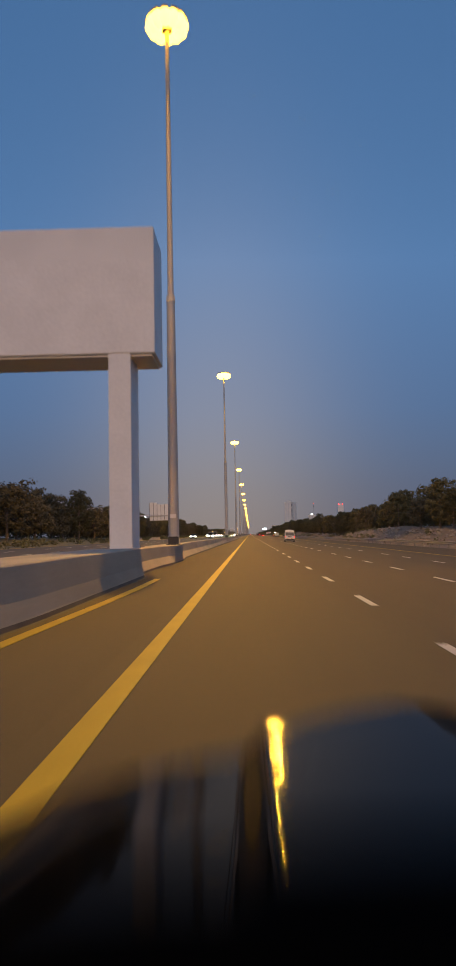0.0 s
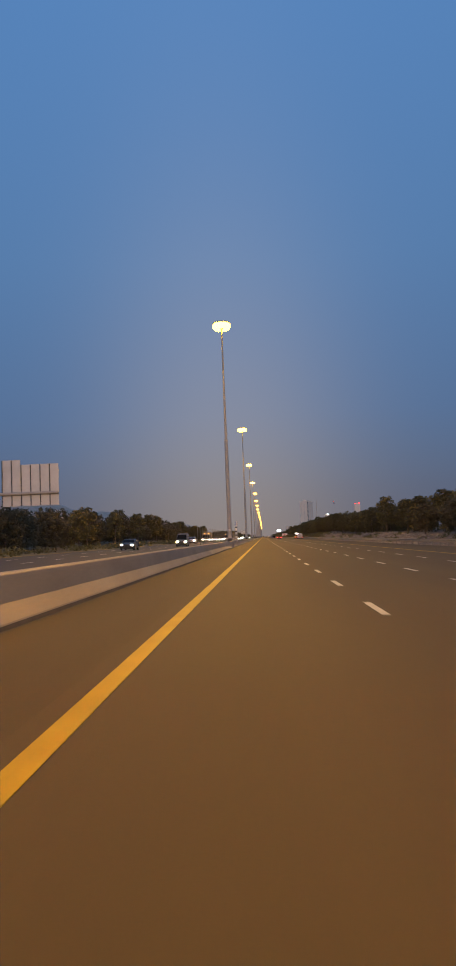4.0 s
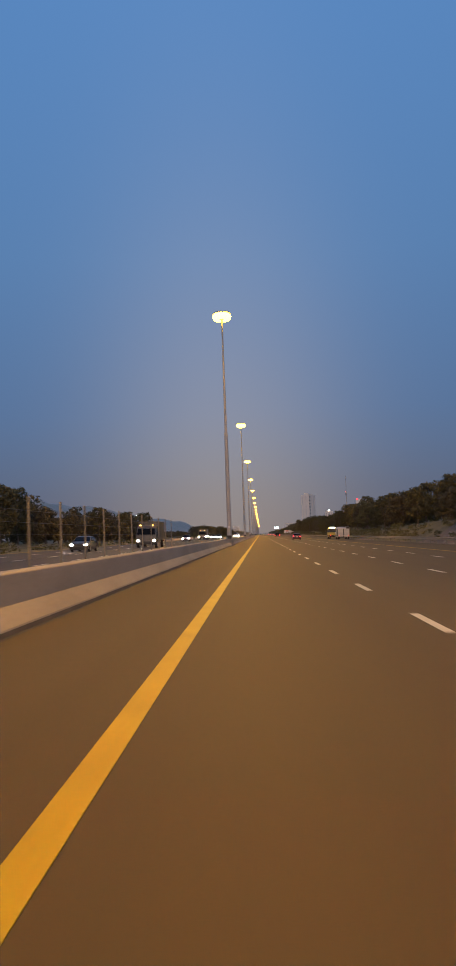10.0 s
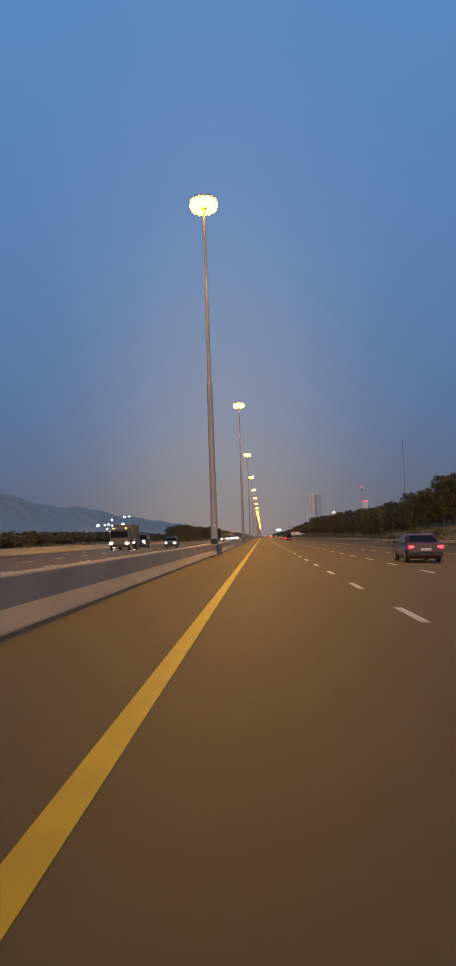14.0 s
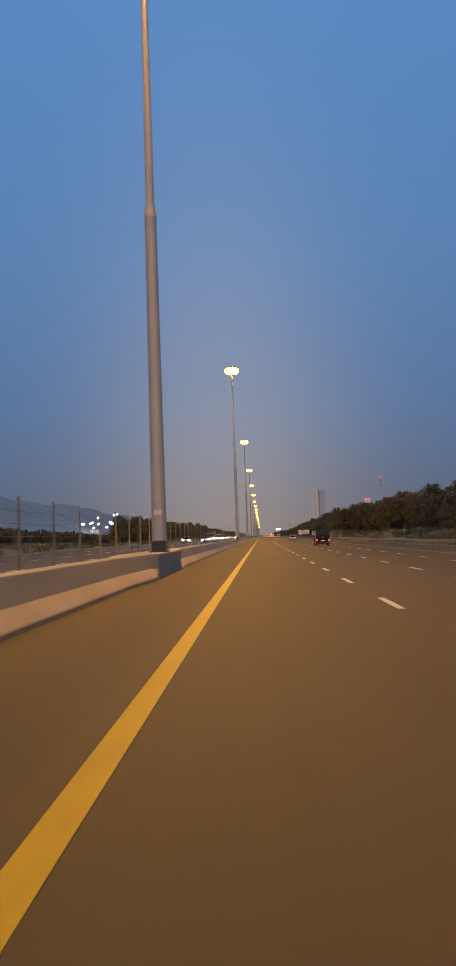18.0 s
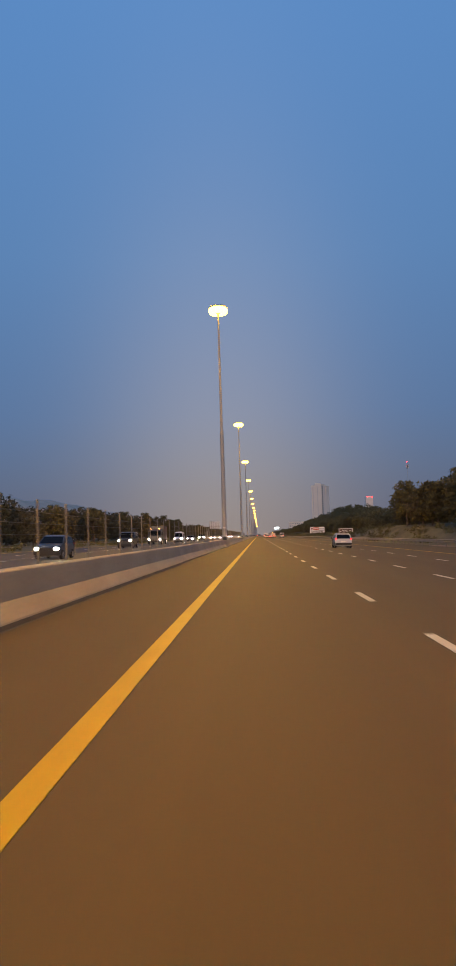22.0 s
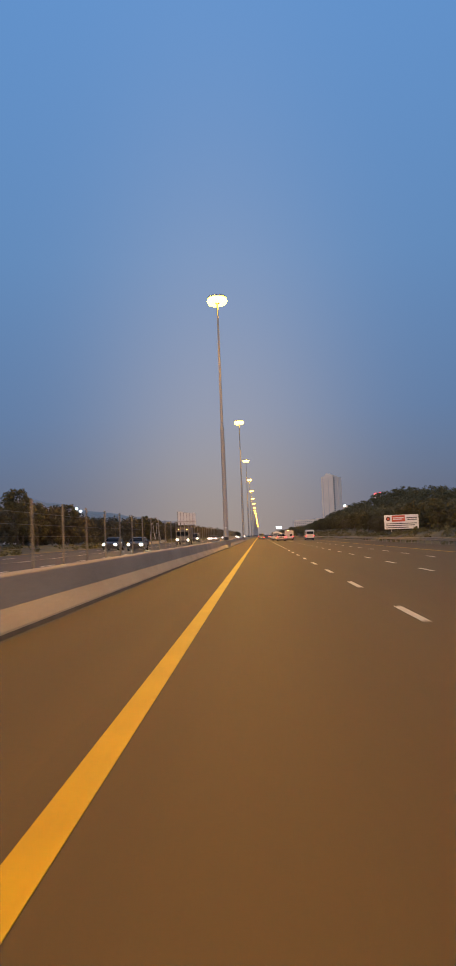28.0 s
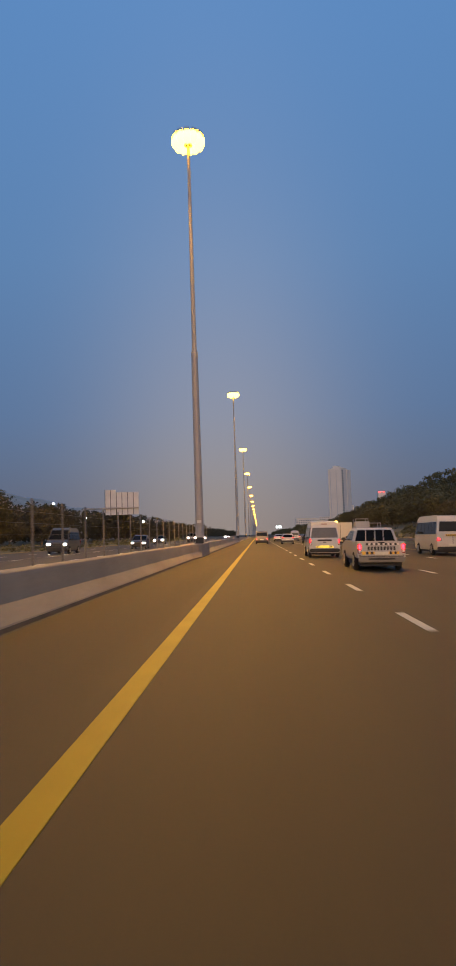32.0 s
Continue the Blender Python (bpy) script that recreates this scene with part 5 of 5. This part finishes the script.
def boxy_suv(paint, label, lights="off", tail=None, spare=True):
    e = tagged(new("off_road_car"), label, "car", "traffic on the highway")
    L, h = 4.5, 0.92
    y0, y1 = -L / 2, L / 2
    o = [(y0 + 0.02, 0.42), (y0, 0.6), (y0 + 0.01, 1.2), (y0 + 0.10, 1.86), (y0 + 0.22, 1.93), (y0 + 2.4, 1.95), (y0 + 2.75, 1.90), (y1 - 1.42, 1.22), (y1 - 0.06, 1.10), (y1, 0.95), (y1 - 0.01, 0.42)]
    sh = Shape(o, h, 1.18, 1.95, 0.10)
    part("body", sh.hull(), paint, e)
    glaze(e, sh, (lerp2(o[2], o[3], 0.05), lerp2(o[2], o[3], 0.85)), (lerp2(o[7], o[6], 0.05), lerp2(o[7], o[6], 0.92)),
          [[(y0 + 0.2, 1.25), (y0 + 0.95, 1.25), (y0 + 0.95, 1.78), (y0 + 0.22, 1.78)], [(y0 + 1.05, 1.25), (y0 + 1.85, 1.25), (y0 + 1.85, 1.78), (y0 + 1.05, 1.78)], [(y0 + 1.95, 1.25), (y1 - 1.58, 1.25), (y0 + 2.72, 1.78), (y0 + 1.95, 1.78)]])
    finish(e, sh, L, 0.39, (y0 + 0.85, y1 - 0.8), lights, 0.62, 0.24, 0.22, 0.92, M["plate"], tail or M["tail"])
    both("wheel_arch", lambda s: sbox(s, h - 0.02, h + 0.05, y0 + 0.4, y0 + 1.3, 0.72, 0.82, 0.02), M["plastic"], e)
    if spare:
        bm = bmesh.new()
        bmesh.ops.create_cone(bm, cap_ends=True, segments=24, radius1=0.37, radius2=0.37, depth=0.2, matrix=Matrix.Translation((0, y0 - 0.12, 1.12)) @ Matrix.Rotation(math.pi / 2, 4, "X"))
        bmesh.ops.bevel(bm, geom=[x for x in bm.edges if len(x.link_faces) == 2 and x.calc_face_angle(0) > 1], offset=0.04, segments=2, affect="EDGES")
        sp = part("spare_wheel_cover", bm, paint, e, "round spare wheel cover")
        bm = tube(0.17, 0.17, (0, y0 - 0.235, 1.12), (0, y0 - 0.215, 1.12), 16)
        part("badge_disc", bm, M["plastic"], sp)
    return e


def pickup(paint, label, lights="off", chevrons=True, rack=False):
    e = tagged(new("pickup_truck"), label, "pickup truck", "traffic on the highway")
    L, h = 5.2, 0.9
    y0, y1 = -L / 2, L / 2
    yb = y0 + 1.55
    o = [(yb, 0.42), (yb, 1.1), (yb + 0.14, 1.57), (yb + 0.36, 1.65), (yb + 1.3, 1.67), (yb + 1.6, 1.61), (y1 - 1.15, 1.16), (y1 - 0.2, 1.04), (y1, 0.86), (y1 - 0.01, 0.42)]
    sh = Shape(o, h, 1.10, 1.67, 0.17)
    part("cab", sh.hull(), paint, e)
    glaze(e, sh, (lerp2(o[1], o[2], 0.06), lerp2(o[1], o[2], 0.97)), (lerp2(o[6], o[5], 0.05), lerp2(o[6], o[5], 0.92)),
          [[(yb + 0.22, 1.16), (yb + 0.88, 1.16), (yb + 0.88, 1.55), (yb + 0.3, 1.55)], [(yb + 0.96, 1.16), (y1 - 1.35, 1.16), (yb + 1.62, 1.54), (yb + 0.96, 1.56)]], margin=0.10)
    both("bed_side", lambda s: sbox(s, h - 0.09, h - 0.0, y0 + 0.03, yb + 0.02, 0.5, 1.12, 0.025), paint, e)
    part("bed_floor", box(-h + 0.05, h - 0.05, y0 + 0.05, yb, 0.55, 0.62), M["plastic"], e)
    tg = part("tailgate", box(-h + 0.10, h - 0.10, y0 - 0.02, y0 + 0.06, 0.58, 1.12, 0.02), paint, e)
    finish(e, sh, L, 0.37, (y0 + 1.15, y1 - 0.95), "light_bumper" if lights == "off" else lights, 0.68, 0.36, 0.15, 0.82, M["plate"], M["brake"])
    if chevrons:
        n = 14
        for i in range(n):
            a = -0.58 + 1.24 * i / n
            part("chevron", box(a, a + 1.24 / n - 0.004, y0 - 0.032, y0 - 0.02, 0.98, 1.06), M["sign_white"] if i % 2 else M["plastic"], tg)
            part("chevron", box(a, a + 1.24 / n - 0.004, y0 - 0.032, y0 - 0.02, 0.64, 0.74), M["chevron_yellow"] if i % 2 else M["plastic"], tg)
        for i in range(9):
            a = -0.52 + 0.12 * i
            part("lettering_bar", box(a, a + 0.075, y0 - 0.028, y0 - 0.02, 0.79, 0.93), M["plastic"], tg)
        for x in (-0.36, 0.0, 0.34):
            part("rear_guard_bar", tube(0.013, 0.013, (x, yb - 0.04, 1.1), (x, yb + 0.05, 1.60), 6), M["sign_white"], e, "white bar over the rear window")
        part("tailgate_handle", box(-0.12, 0.12, y0 - 0.035, y0 - 0.018, 1.05, 1.1, 0.008), M["plastic"], tg)
        part("yellow_sticker", box(-0.74, -0.6, y0 - 0.03, y0 - 0.02, 0.63, 0.75), M["chevron_yellow"], tg, "plain yellow sticker")
        part("bumper_step", box(-0.5, 0.5, y0 - 0.12, y0 - 0.05, 0.44, 0.5, 0.015), M["plastic"], e)
        part("rear_guard_rail", tube(0.02, 0.02, (-0.68, yb + 0.04, 1.62), (0.68, yb + 0.04, 1.62), 6), M["sign_white"], e)
    if rack:
        part("load_box", box(-0.78, 0.12, yb - 1.1, yb - 0.1, 0.62, 2.22, 0.04), M["car_white"], e, "white upright load box")
        for x in (-0.8, 0.0, 0.8):
            for y in (y0 + 0.3, yb - 0.05):
                part("rack_post", tube(0.022, 0.022, (x, y, 1.0), (x, y, 2.38 if x < 0.4 else 2.1), 6), M["galv"], e)
        part("rack_bar", tube(0.022, 0.022, (-0.8, y0 + 0.3, 2.38), (0.0, y0 + 0.3, 2.38), 6), M["galv"], e)
        part("rack_bar", tube(0.022, 0.022, (0.0, y0 + 0.3, 2.1), (0.8, y0 + 0.3, 2.1), 6), M["galv"], e)
        part("rack_bar", tube(0.022, 0.022, (0.8, y0 + 0.3, 2.1), (0.8, yb - 0.05, 2.1), 6), M["galv"], e)
    return e


def lorry(label, paint, load, L=7.0, height=2.9, lights="off", beacon=False, kind="lorry"):
    e = tagged(new(kind), label, "truck", "traffic on the highway")
    h = 1.18
    y0, y1 = -L / 2, L / 2
    yc = y1 - 1.9
    o = [(yc, 0.55), (yc, 1.5), (yc + 0.05, 2.5), (yc + 0.3, 2.62), (y1 - 0.55, 2.58), (y1 - 0.25, 2.3), (y1 - 0.02, 1.45), (y1, 0.55)]
    sh = Shape(o, h - 0.04, 1.5, 2.62, 0.1)
    part("cab", sh.hull(), paint, e)
    part("windscreen", sh.cross_pane(lerp2(o[6], o[5], 0.08), lerp2(o[6], o[5], 0.95), 0.1, (1, 0.2)), M["glass"], e, "dark windscreen")
    for s in (-1, 1):
        part("side_window", sh.side_pane([(yc + 0.5, 1.55), (y1 - 0.25, 1.55), (y1 - 0.42, 2.25), (yc + 0.5, 2.25)], s), M["glass"], e)
    part("chassis", box(-0.45, 0.45, y0 + 0.1, y1 - 0.3, 0.55, 0.82, 0.02), M["plastic"], e)
    add_wheels(e, h, (y0 + 1.3, y1 - 1.05), 0.46, 0.3)
    if load == "box":
        part("cargo_box", box(-h, h, y0, yc - 0.1, 0.95, height, 0.04), M["car_white"] if lights == "off" else M["car_grey"], e, "plain cargo box")
        part("door_seam", box(-0.015, 0.015, y0 - 0.012, y0, 1.0, height - 0.08), M["plastic"], e)
        both("door_bar", lambda s: tube(0.018, 0.018, (s * 0.35, y0 - 0.02, 1.0), (s * 0.35, y0 - 0.02, height - 0.1), 6), M["galv"], e)
    elif load == "open":
        both("side_board", lambda s: sbox(s, h - 0.06, h, y0, yc - 0.12, 0.95, 1.55, 0.015), paint, e)
        part("tailboard", box(-h, h, y0, y0 + 0.06, 0.95, 1.55, 0.015), paint, e)
        part("load_bed", box(-h, h, y0, yc - 0.12, 0.84, 0.95, 0.01), M["plastic"], e)
        part("headboard", box(-h, h, yc - 0.12, yc - 0.04, 0.95, 2.35, 0.02), M["dark_steel"], e, "dark slatted headboard")
        for i in range(5):
            part("headboard_slat", box(-h + 0.1, h - 0.1, yc - 0.15, yc - 0.121, 1.75 + i * 0.115, 1.80 + i * 0.115), M["car_grey"], e)
        part("tool_box", box(-0.8, 0.6, yc - 1.3, yc - 0.3, 0.96, 1.75, 0.03), M["plastic"], e)
    else:
        for s in (-1, 1):
            g = part("gate", sbox(s, 0.10, h, y0 + 0.04, y0 + 0.08, 0.6, 2.3, 0.01), M["sign_back"], e, "upright white slatted gate")
            for i in range(6):
                z = 0.64 + i * 0.275
                part("slat", sbox(s, 0.12, h - 0.02, y0, y0 + 0.038, z, z + 0.21, 0.01), M["car_white"], g)
        both("gate_post", lambda s: tube(0.04, 0.04, (s * h, y0 + 0.12, 0.6), (s * h, y0 + 0.12, 2.7), 8), M["galv"], e)
        part("gate_rail", tube(0.035, 0.035, (-h, y0 + 0.12, 2.7), (h, y0 + 0.12, 2.7), 8), M["galv"], e)
        part("load_bed", box(-h, h, y0 + 0.08, yc - 0.1, 0.84, 0.98, 0.01), M["plastic"], e)
        part("cargo", box(-h + 0.1, h - 0.1, y0 + 0.4, yc - 0.3, 0.98, 2.2, 0.05), M["dark_steel"], e, "dark covered load")
    tail_lamps(e, h - 0.3, h - 0.05, y0 - 0.04, 0.72, 0.86, M["tail"])
    lens_pair(e, "headlight", h - 0.25, y1 + 0.0, 0.85, (0.17, 0.07, 0.11), M["head"] if lights == "on" else M["glass"], "headlight")
    part("front_bumper", box(-h, h, y1 - 0.1, y1 + 0.08, 0.42, 0.72, 0.04), M["plastic"], e)
    part("number_plate", box(-0.26, 0.26, y0 - 0.03, y0 - 0.0, 0.68, 0.8, 0.004), M["plate"], e)
    if beacon:
        part("light_bar", box(-0.6 if load == "open" else -0.5, 0.6 if load == "open" else -0.2, yc + 0.3 if load == "open" else y0 + 0.5, yc + 0.55 if load == "open" else y0 + 0.75, 2.62 if load == "open" else height - 0.02, 2.78 if load == "open" else height + 0.16, 0.03), M["amber"] if beacon == "amber" else M["head"], e, "lit bar of lamps on the cab roof")
    if lights == "on":
        for x in (-0.7, 0.7):
            part("marker_lamp", box(x - 0.09, x + 0.09, y1 - 0.5, y1 - 0.42, 2.6, 2.68, 0.01), M["amber"], e, "amber marker lamp")
    return e


# the same way as the camera; y is the rear
def ahead(e, x, y, L):
    e.matrix_basis = pose(x, y + L / 2, road_z(x), 0, math.degrees(math.atan(FALL)), 0)


def oncoming(e, x, y, L):
    e.matrix_basis = pose(x, y + L / 2, road_z(x), 0, math.degrees(-math.atan(FALL)), 180)


ahead(minibus(M["car_white"], "white high-roof minibus with red tail lights lit"), 8.70, 141.0, 4.9)
ahead(saloon(M["car_red"], "dark red saloon car with bright brake lights on", tail=M["brake"]), 9.3, 499.6, 4.65)
ahead(boxy_suv(M["car_black"], "black boxy off-road car with a covered spare wheel", tail=M["brake"]), 9.38, 694.0, 4.5)
ahead(hatchback(M["car_white"], "white hatchback car with a dark rear window"), 10.0, 801.2, 4.0)
ahead(lorry("white flatbed lorry with an upright tail lift on the shoulder", M["car_white"], "lift", L=6.6), 19.0, 492.4, 6.6)
ahead(lorry("yellow open lorry with a lit lamp bar on its cab", M["truck_yellow"], "open", L=6.8, beacon="white"), 18.3, 504.6, 6.8)
ahead(pickup(M["car_white"], "white double-cab pickup truck with chevron strips on the tailgate"), 5.82, 1086.1, 5.2)
# plate and strip glow in place of reflected light
ahead(minibus(M["car_white"], "white high-roof minibus with a bright yellow number plate", plate=M["plate_yellow_glow"], stripe=M["plate_yellow_glow"]), 5.15, 1102.7, 4.9)
ahead(bus(M["car_cream"], "cream small bus with dark windows and roof rails"), 13.2, 1104.5, 6.6)
ahead(pickup(M["car_white"], "white pickup truck with a load box and tubular rack", chevrons=False, rack=True), 8.35, 1106.5, 5.2)
ahead(boxy_suv(M["car_brown"], "dark brown off-road car in the lane by the median", spare=False), 1.75, 1170.0, 4.5)
ahead(lorry("white box lorry between the other vehicles", M["car_white"], "box", L=6.4, height=2.55, beacon="amber"), 9.4, 1133.0, 6.4)
ahead(hatchback(M["car_white"], "white hatchback car far ahead in the traffic"), 5.5, 1167.0, 4.0)
ahead(saloon(M["car_silver"], "silver saloon car far ahead in the traffic"), 5.4, 1212.0, 4.65)
ahead(minibus(M["car_white"], "white minibus far ahead in the traffic"), 9.2, 1221.0, 4.9)
ahead(saloon(M["car_black"], "black saloon car far ahead in the traffic"), 9.3, 1178.0, 4.65)
ahead(saloon(M["car_white"], "white saloon car far ahead in the traffic"), 12.9, 1262.0, 4.65)
ahead(hatchback(M["car_silver"], "silver hatchback car far ahead in the traffic"), 1.9, 1290.0, 4.0)

# oncoming, headlights lit; y is the front
ON_SALOON = saloon(M["car_grey"], "dark grey saloon car coming towards us with headlights lit", lights="on")
ON_HATCH = hatchback(M["car_grey"], "dark grey hatchback coming towards us with headlights lit", lights="on")
ON_SUV = boxy_suv(M["car_grey"], "dark grey off-road car coming towards us with headlights lit", lights="on", spare=False)
ON_BUS = minibus(M["car_grey"], "dark grey minibus coming towards us with headlights lit", lights="on")
ON_LORRY = lorry("grey lorry with amber marker lamps coming towards us", M["car_grey"], "box", L=7.6, height=3.1, lights="on")
ON_PICKUP = pickup(M["car_white"], "white pickup truck coming towards us with headlights lit", lights="on", chevrons=False)
ON_VAN = minibus(M["car_white"], "white van coming towards us with headlights lit", lights="on")
MODELS = dict(w=(ON_VAN, 4.9), s=(ON_SALOON, 4.65), h=(ON_HATCH, 4.0), u=(ON_SUV, 4.5), b=(ON_BUS, 4.9), l=(ON_LORRY, 7.6), p=(ON_PICKUP, 5.2))
FIRST = set()
for kind, x, y in (("s", -15.8, 226.5), ("b", -12.1, 256.4), ("p", -15.8, 312.3), ("l", -15.8, 360.5), ("s", -15.8, 399.2), ("l", -12.1, 416.3), ("s", -15.8, 440.6),
                   ("s", -15.8, 500.0), ("u", -15.8, 564.1), ("l", -15.8, 549.7), ("h", -12.1, 569.2), ("s", -15.8, 599.4), ("s", -15.8, 761.0), ("h", -12.1, 770.9),
                   ("u", -14.6, 813.0), ("l", -16.0, 848.9), ("w", -14.7, 873.5), ("s", -15.8, 912.4), ("u", -15.8, 950.3), ("s", -12.2, 1003.0),
                   ("s", -15.8, 1007.6), ("l", -12.1, 1051.9), ("b", -15.8, 1120.4), ("h", -12.1, 1140.4), ("s", -15.8, 1185.4), ("u", -12.1, 1208.4), ("s", -15.8, 1289.4), ("s", -12.1, 1379.4), ("h", -15.8, 1459.4), ("s", -12.1, 1579.4)):
    model, L = MODELS[kind]
    if kind in FIRST:
        model = copy_thing(model, Matrix.Identity(4))
    FIRST.add(kind)
    oncoming(model, x, y, L)


# ---- the car in which the camera starts: its bonnet, scuttle and dashboard ----
def own_car():
    e = tagged(new("car"), "glossy black car with a sculpted bonnet and black dashboard", "car")
    cx, cy = 1.214 + 0.36, 0.18
    e.matrix_basis = pose(cx, cy, road_z(cx), 0, math.degrees(math.atan(FALL)), 0)
    lip_u = [0.0, 0.12, 0.24, 0.34, 0.45, 0.56, 0.67, 0.75, 0.85, 0.94]
    lip_z = [1.000, 0.993, 0.986, 0.978, 0.972, 0.964, 0.950, 0.934, 0.902, 0.868]
    set_back = [0.0, 0.04, 0.12, 0.21, 0.26, 0.30, 0.335, 0.37, 0.42, 0.48]

    def top(u, d):
        # a raised centre with a tight crease on each side
        crease = 0.036 * float(smooth(0.350, 0.415, abs(u)))
        z = float(np.interp(abs(u), lip_u, lip_z)) - crease
        k = (1.95 - d) / 1.1
        rear = 1.088 - 0.10 * (abs(u) / 0.94) ** 3 - 0.8 * crease
        if d <= 1.95:
            return z + (rear - z) * max(0.0, k) ** 1.2
        return z - 0.30 * ((d - 1.95) / 0.42) ** 1.8

    bm = bmesh.new()
    half = np.concatenate([np.linspace(0, 0.31, 10), np.linspace(0.325, 0.425, 24), np.linspace(0.45, 0.94, 17)])
    us = np.concatenate([-half[:0:-1], half])
    ds = np.concatenate([np.linspace(0.85, 1.95, 22), np.linspace(1.99, 2.37, 8)])
    rows = [[bm.verts.new((u, d - float(np.interp(abs(u), lip_u, set_back)) * (d - 0.85) / 1.1, top(u, d))) for u in us] for d in ds]
    for a, b in zip(rows, rows[1:]):
        for i in range(len(us) - 1):
            bm.faces.new((a[i], a[i + 1], b[i + 1], b[i]))
    skirt = [bm.verts.new((v.co.x, v.co.y, 0.9)) for v in rows[0]]
    for i in range(len(us) - 1):
        bm.faces.new((skirt[i], skirt[i + 1], rows[0][i + 1], rows[0][i]))
    edge = [bm.verts.new((v.co.x, v.co.y, 0.42)) for v in rows[-1]]
    for i in range(len(us) - 1):
        bm.faces.new((rows[-1][i], rows[-1][i + 1], edge[i + 1], edge[i]))
    bmesh.ops.recalc_face_normals(bm, faces=bm.faces)
    part("bonnet", bm, M["bonnet"], e, "glossy black bonnet with raised centre", smooth=True)
    both("front_wing", lambda s: sbox(s, 0.86, 0.945, 0.62, 1.98, 0.5, 0.72, 0.02), M["bonnet"], e)
    both("door", lambda s: sbox(s, 0.86, 0.945, -1.55, 0.6, 0.32, 0.95, 0.03), M["car_black"], e)
    part("rear_body", box(-0.93, 0.93, -2.35, -1.57, 0.32, 0.98, 0.06), M["car_black"], e)
    part("floor_pan", box(-0.85, 0.85, -1.56, 0.85, 0.26, 0.36, 0.02), M["plastic"], e)
    part("front_bumper", box(-0.9, 0.9, 1.75, 2.02, 0.26, 0.44, 0.05), M["car_black"], e)
    part("scuttle", box(-0.9, 0.9, 0.695, 0.862, 0.95, 1.045, 0.02), M["dash"], e, "black scuttle panel below the windscreen")
    for x in (-0.62, 0.12):
        part("wiper", tube(0.016, 0.010, (x, 0.80, 1.055), (x + 0.6, 0.72, 1.062), 8), M["dash"], e, "wiper arm")

    def dash_profile(u):
        hump = 0.024 * math.exp(-((u + 0.50) / 0.2) ** 4)
        return [(-0.1, 0.7), (0.05, 1.02 + hump), (0.2, 1.115 + hump), (0.42, 1.125 + hump), (0.60, 1.098 + hump), (0.67, 1.06 + hump), (0.69, 1.0), (0.69, 0.7)]
    bm = bmesh.new()
    cols = [[bm.verts.new((u, d, z)) for d, z in dash_profile(u)] for u in np.linspace(-0.84, 0.84, 43)]
    for a, b in zip(cols, cols[1:]):
        for i in range(len(a) - 1):
            bm.faces.new((a[i], b[i], b[i + 1], a[i + 1]))
    bmesh.ops.recalc_face_normals(bm, faces=bm.faces)
    part("dashboard", bm, M["dash"], e, "black dashboard with a hooded binnacle", smooth=True)
    part("roof", box(-0.62, 0.62, -1.5, 0.06, 1.50, 1.55, 0.02), M["car_black"], e)
    both("windscreen_pillar", lambda s: tube(0.045, 0.04, (s * 0.86, 0.66, 0.96), (s * 0.60, 0.03, 1.51), 8), M["car_black"], e)
    both("rear_pillar", lambda s: tube(0.07, 0.05, (s * 0.86, -2.0, 0.96), (s * 0.60, -1.46, 1.51), 8), M["car_black"], e)
    both("door_pillar", lambda s: tube(0.05, 0.04, (s * 0.87, -0.75, 0.9), (s * 0.61, -0.75, 1.51), 8), M["car_black"], e)
    part("seat_back", box(-0.65, 0.65, -1.35, -1.15, 0.4, 1.2, 0.06), M["plastic"], e)
    add_wheels(e, 0.94, (1.35, -1.45), 0.33)


own_car()
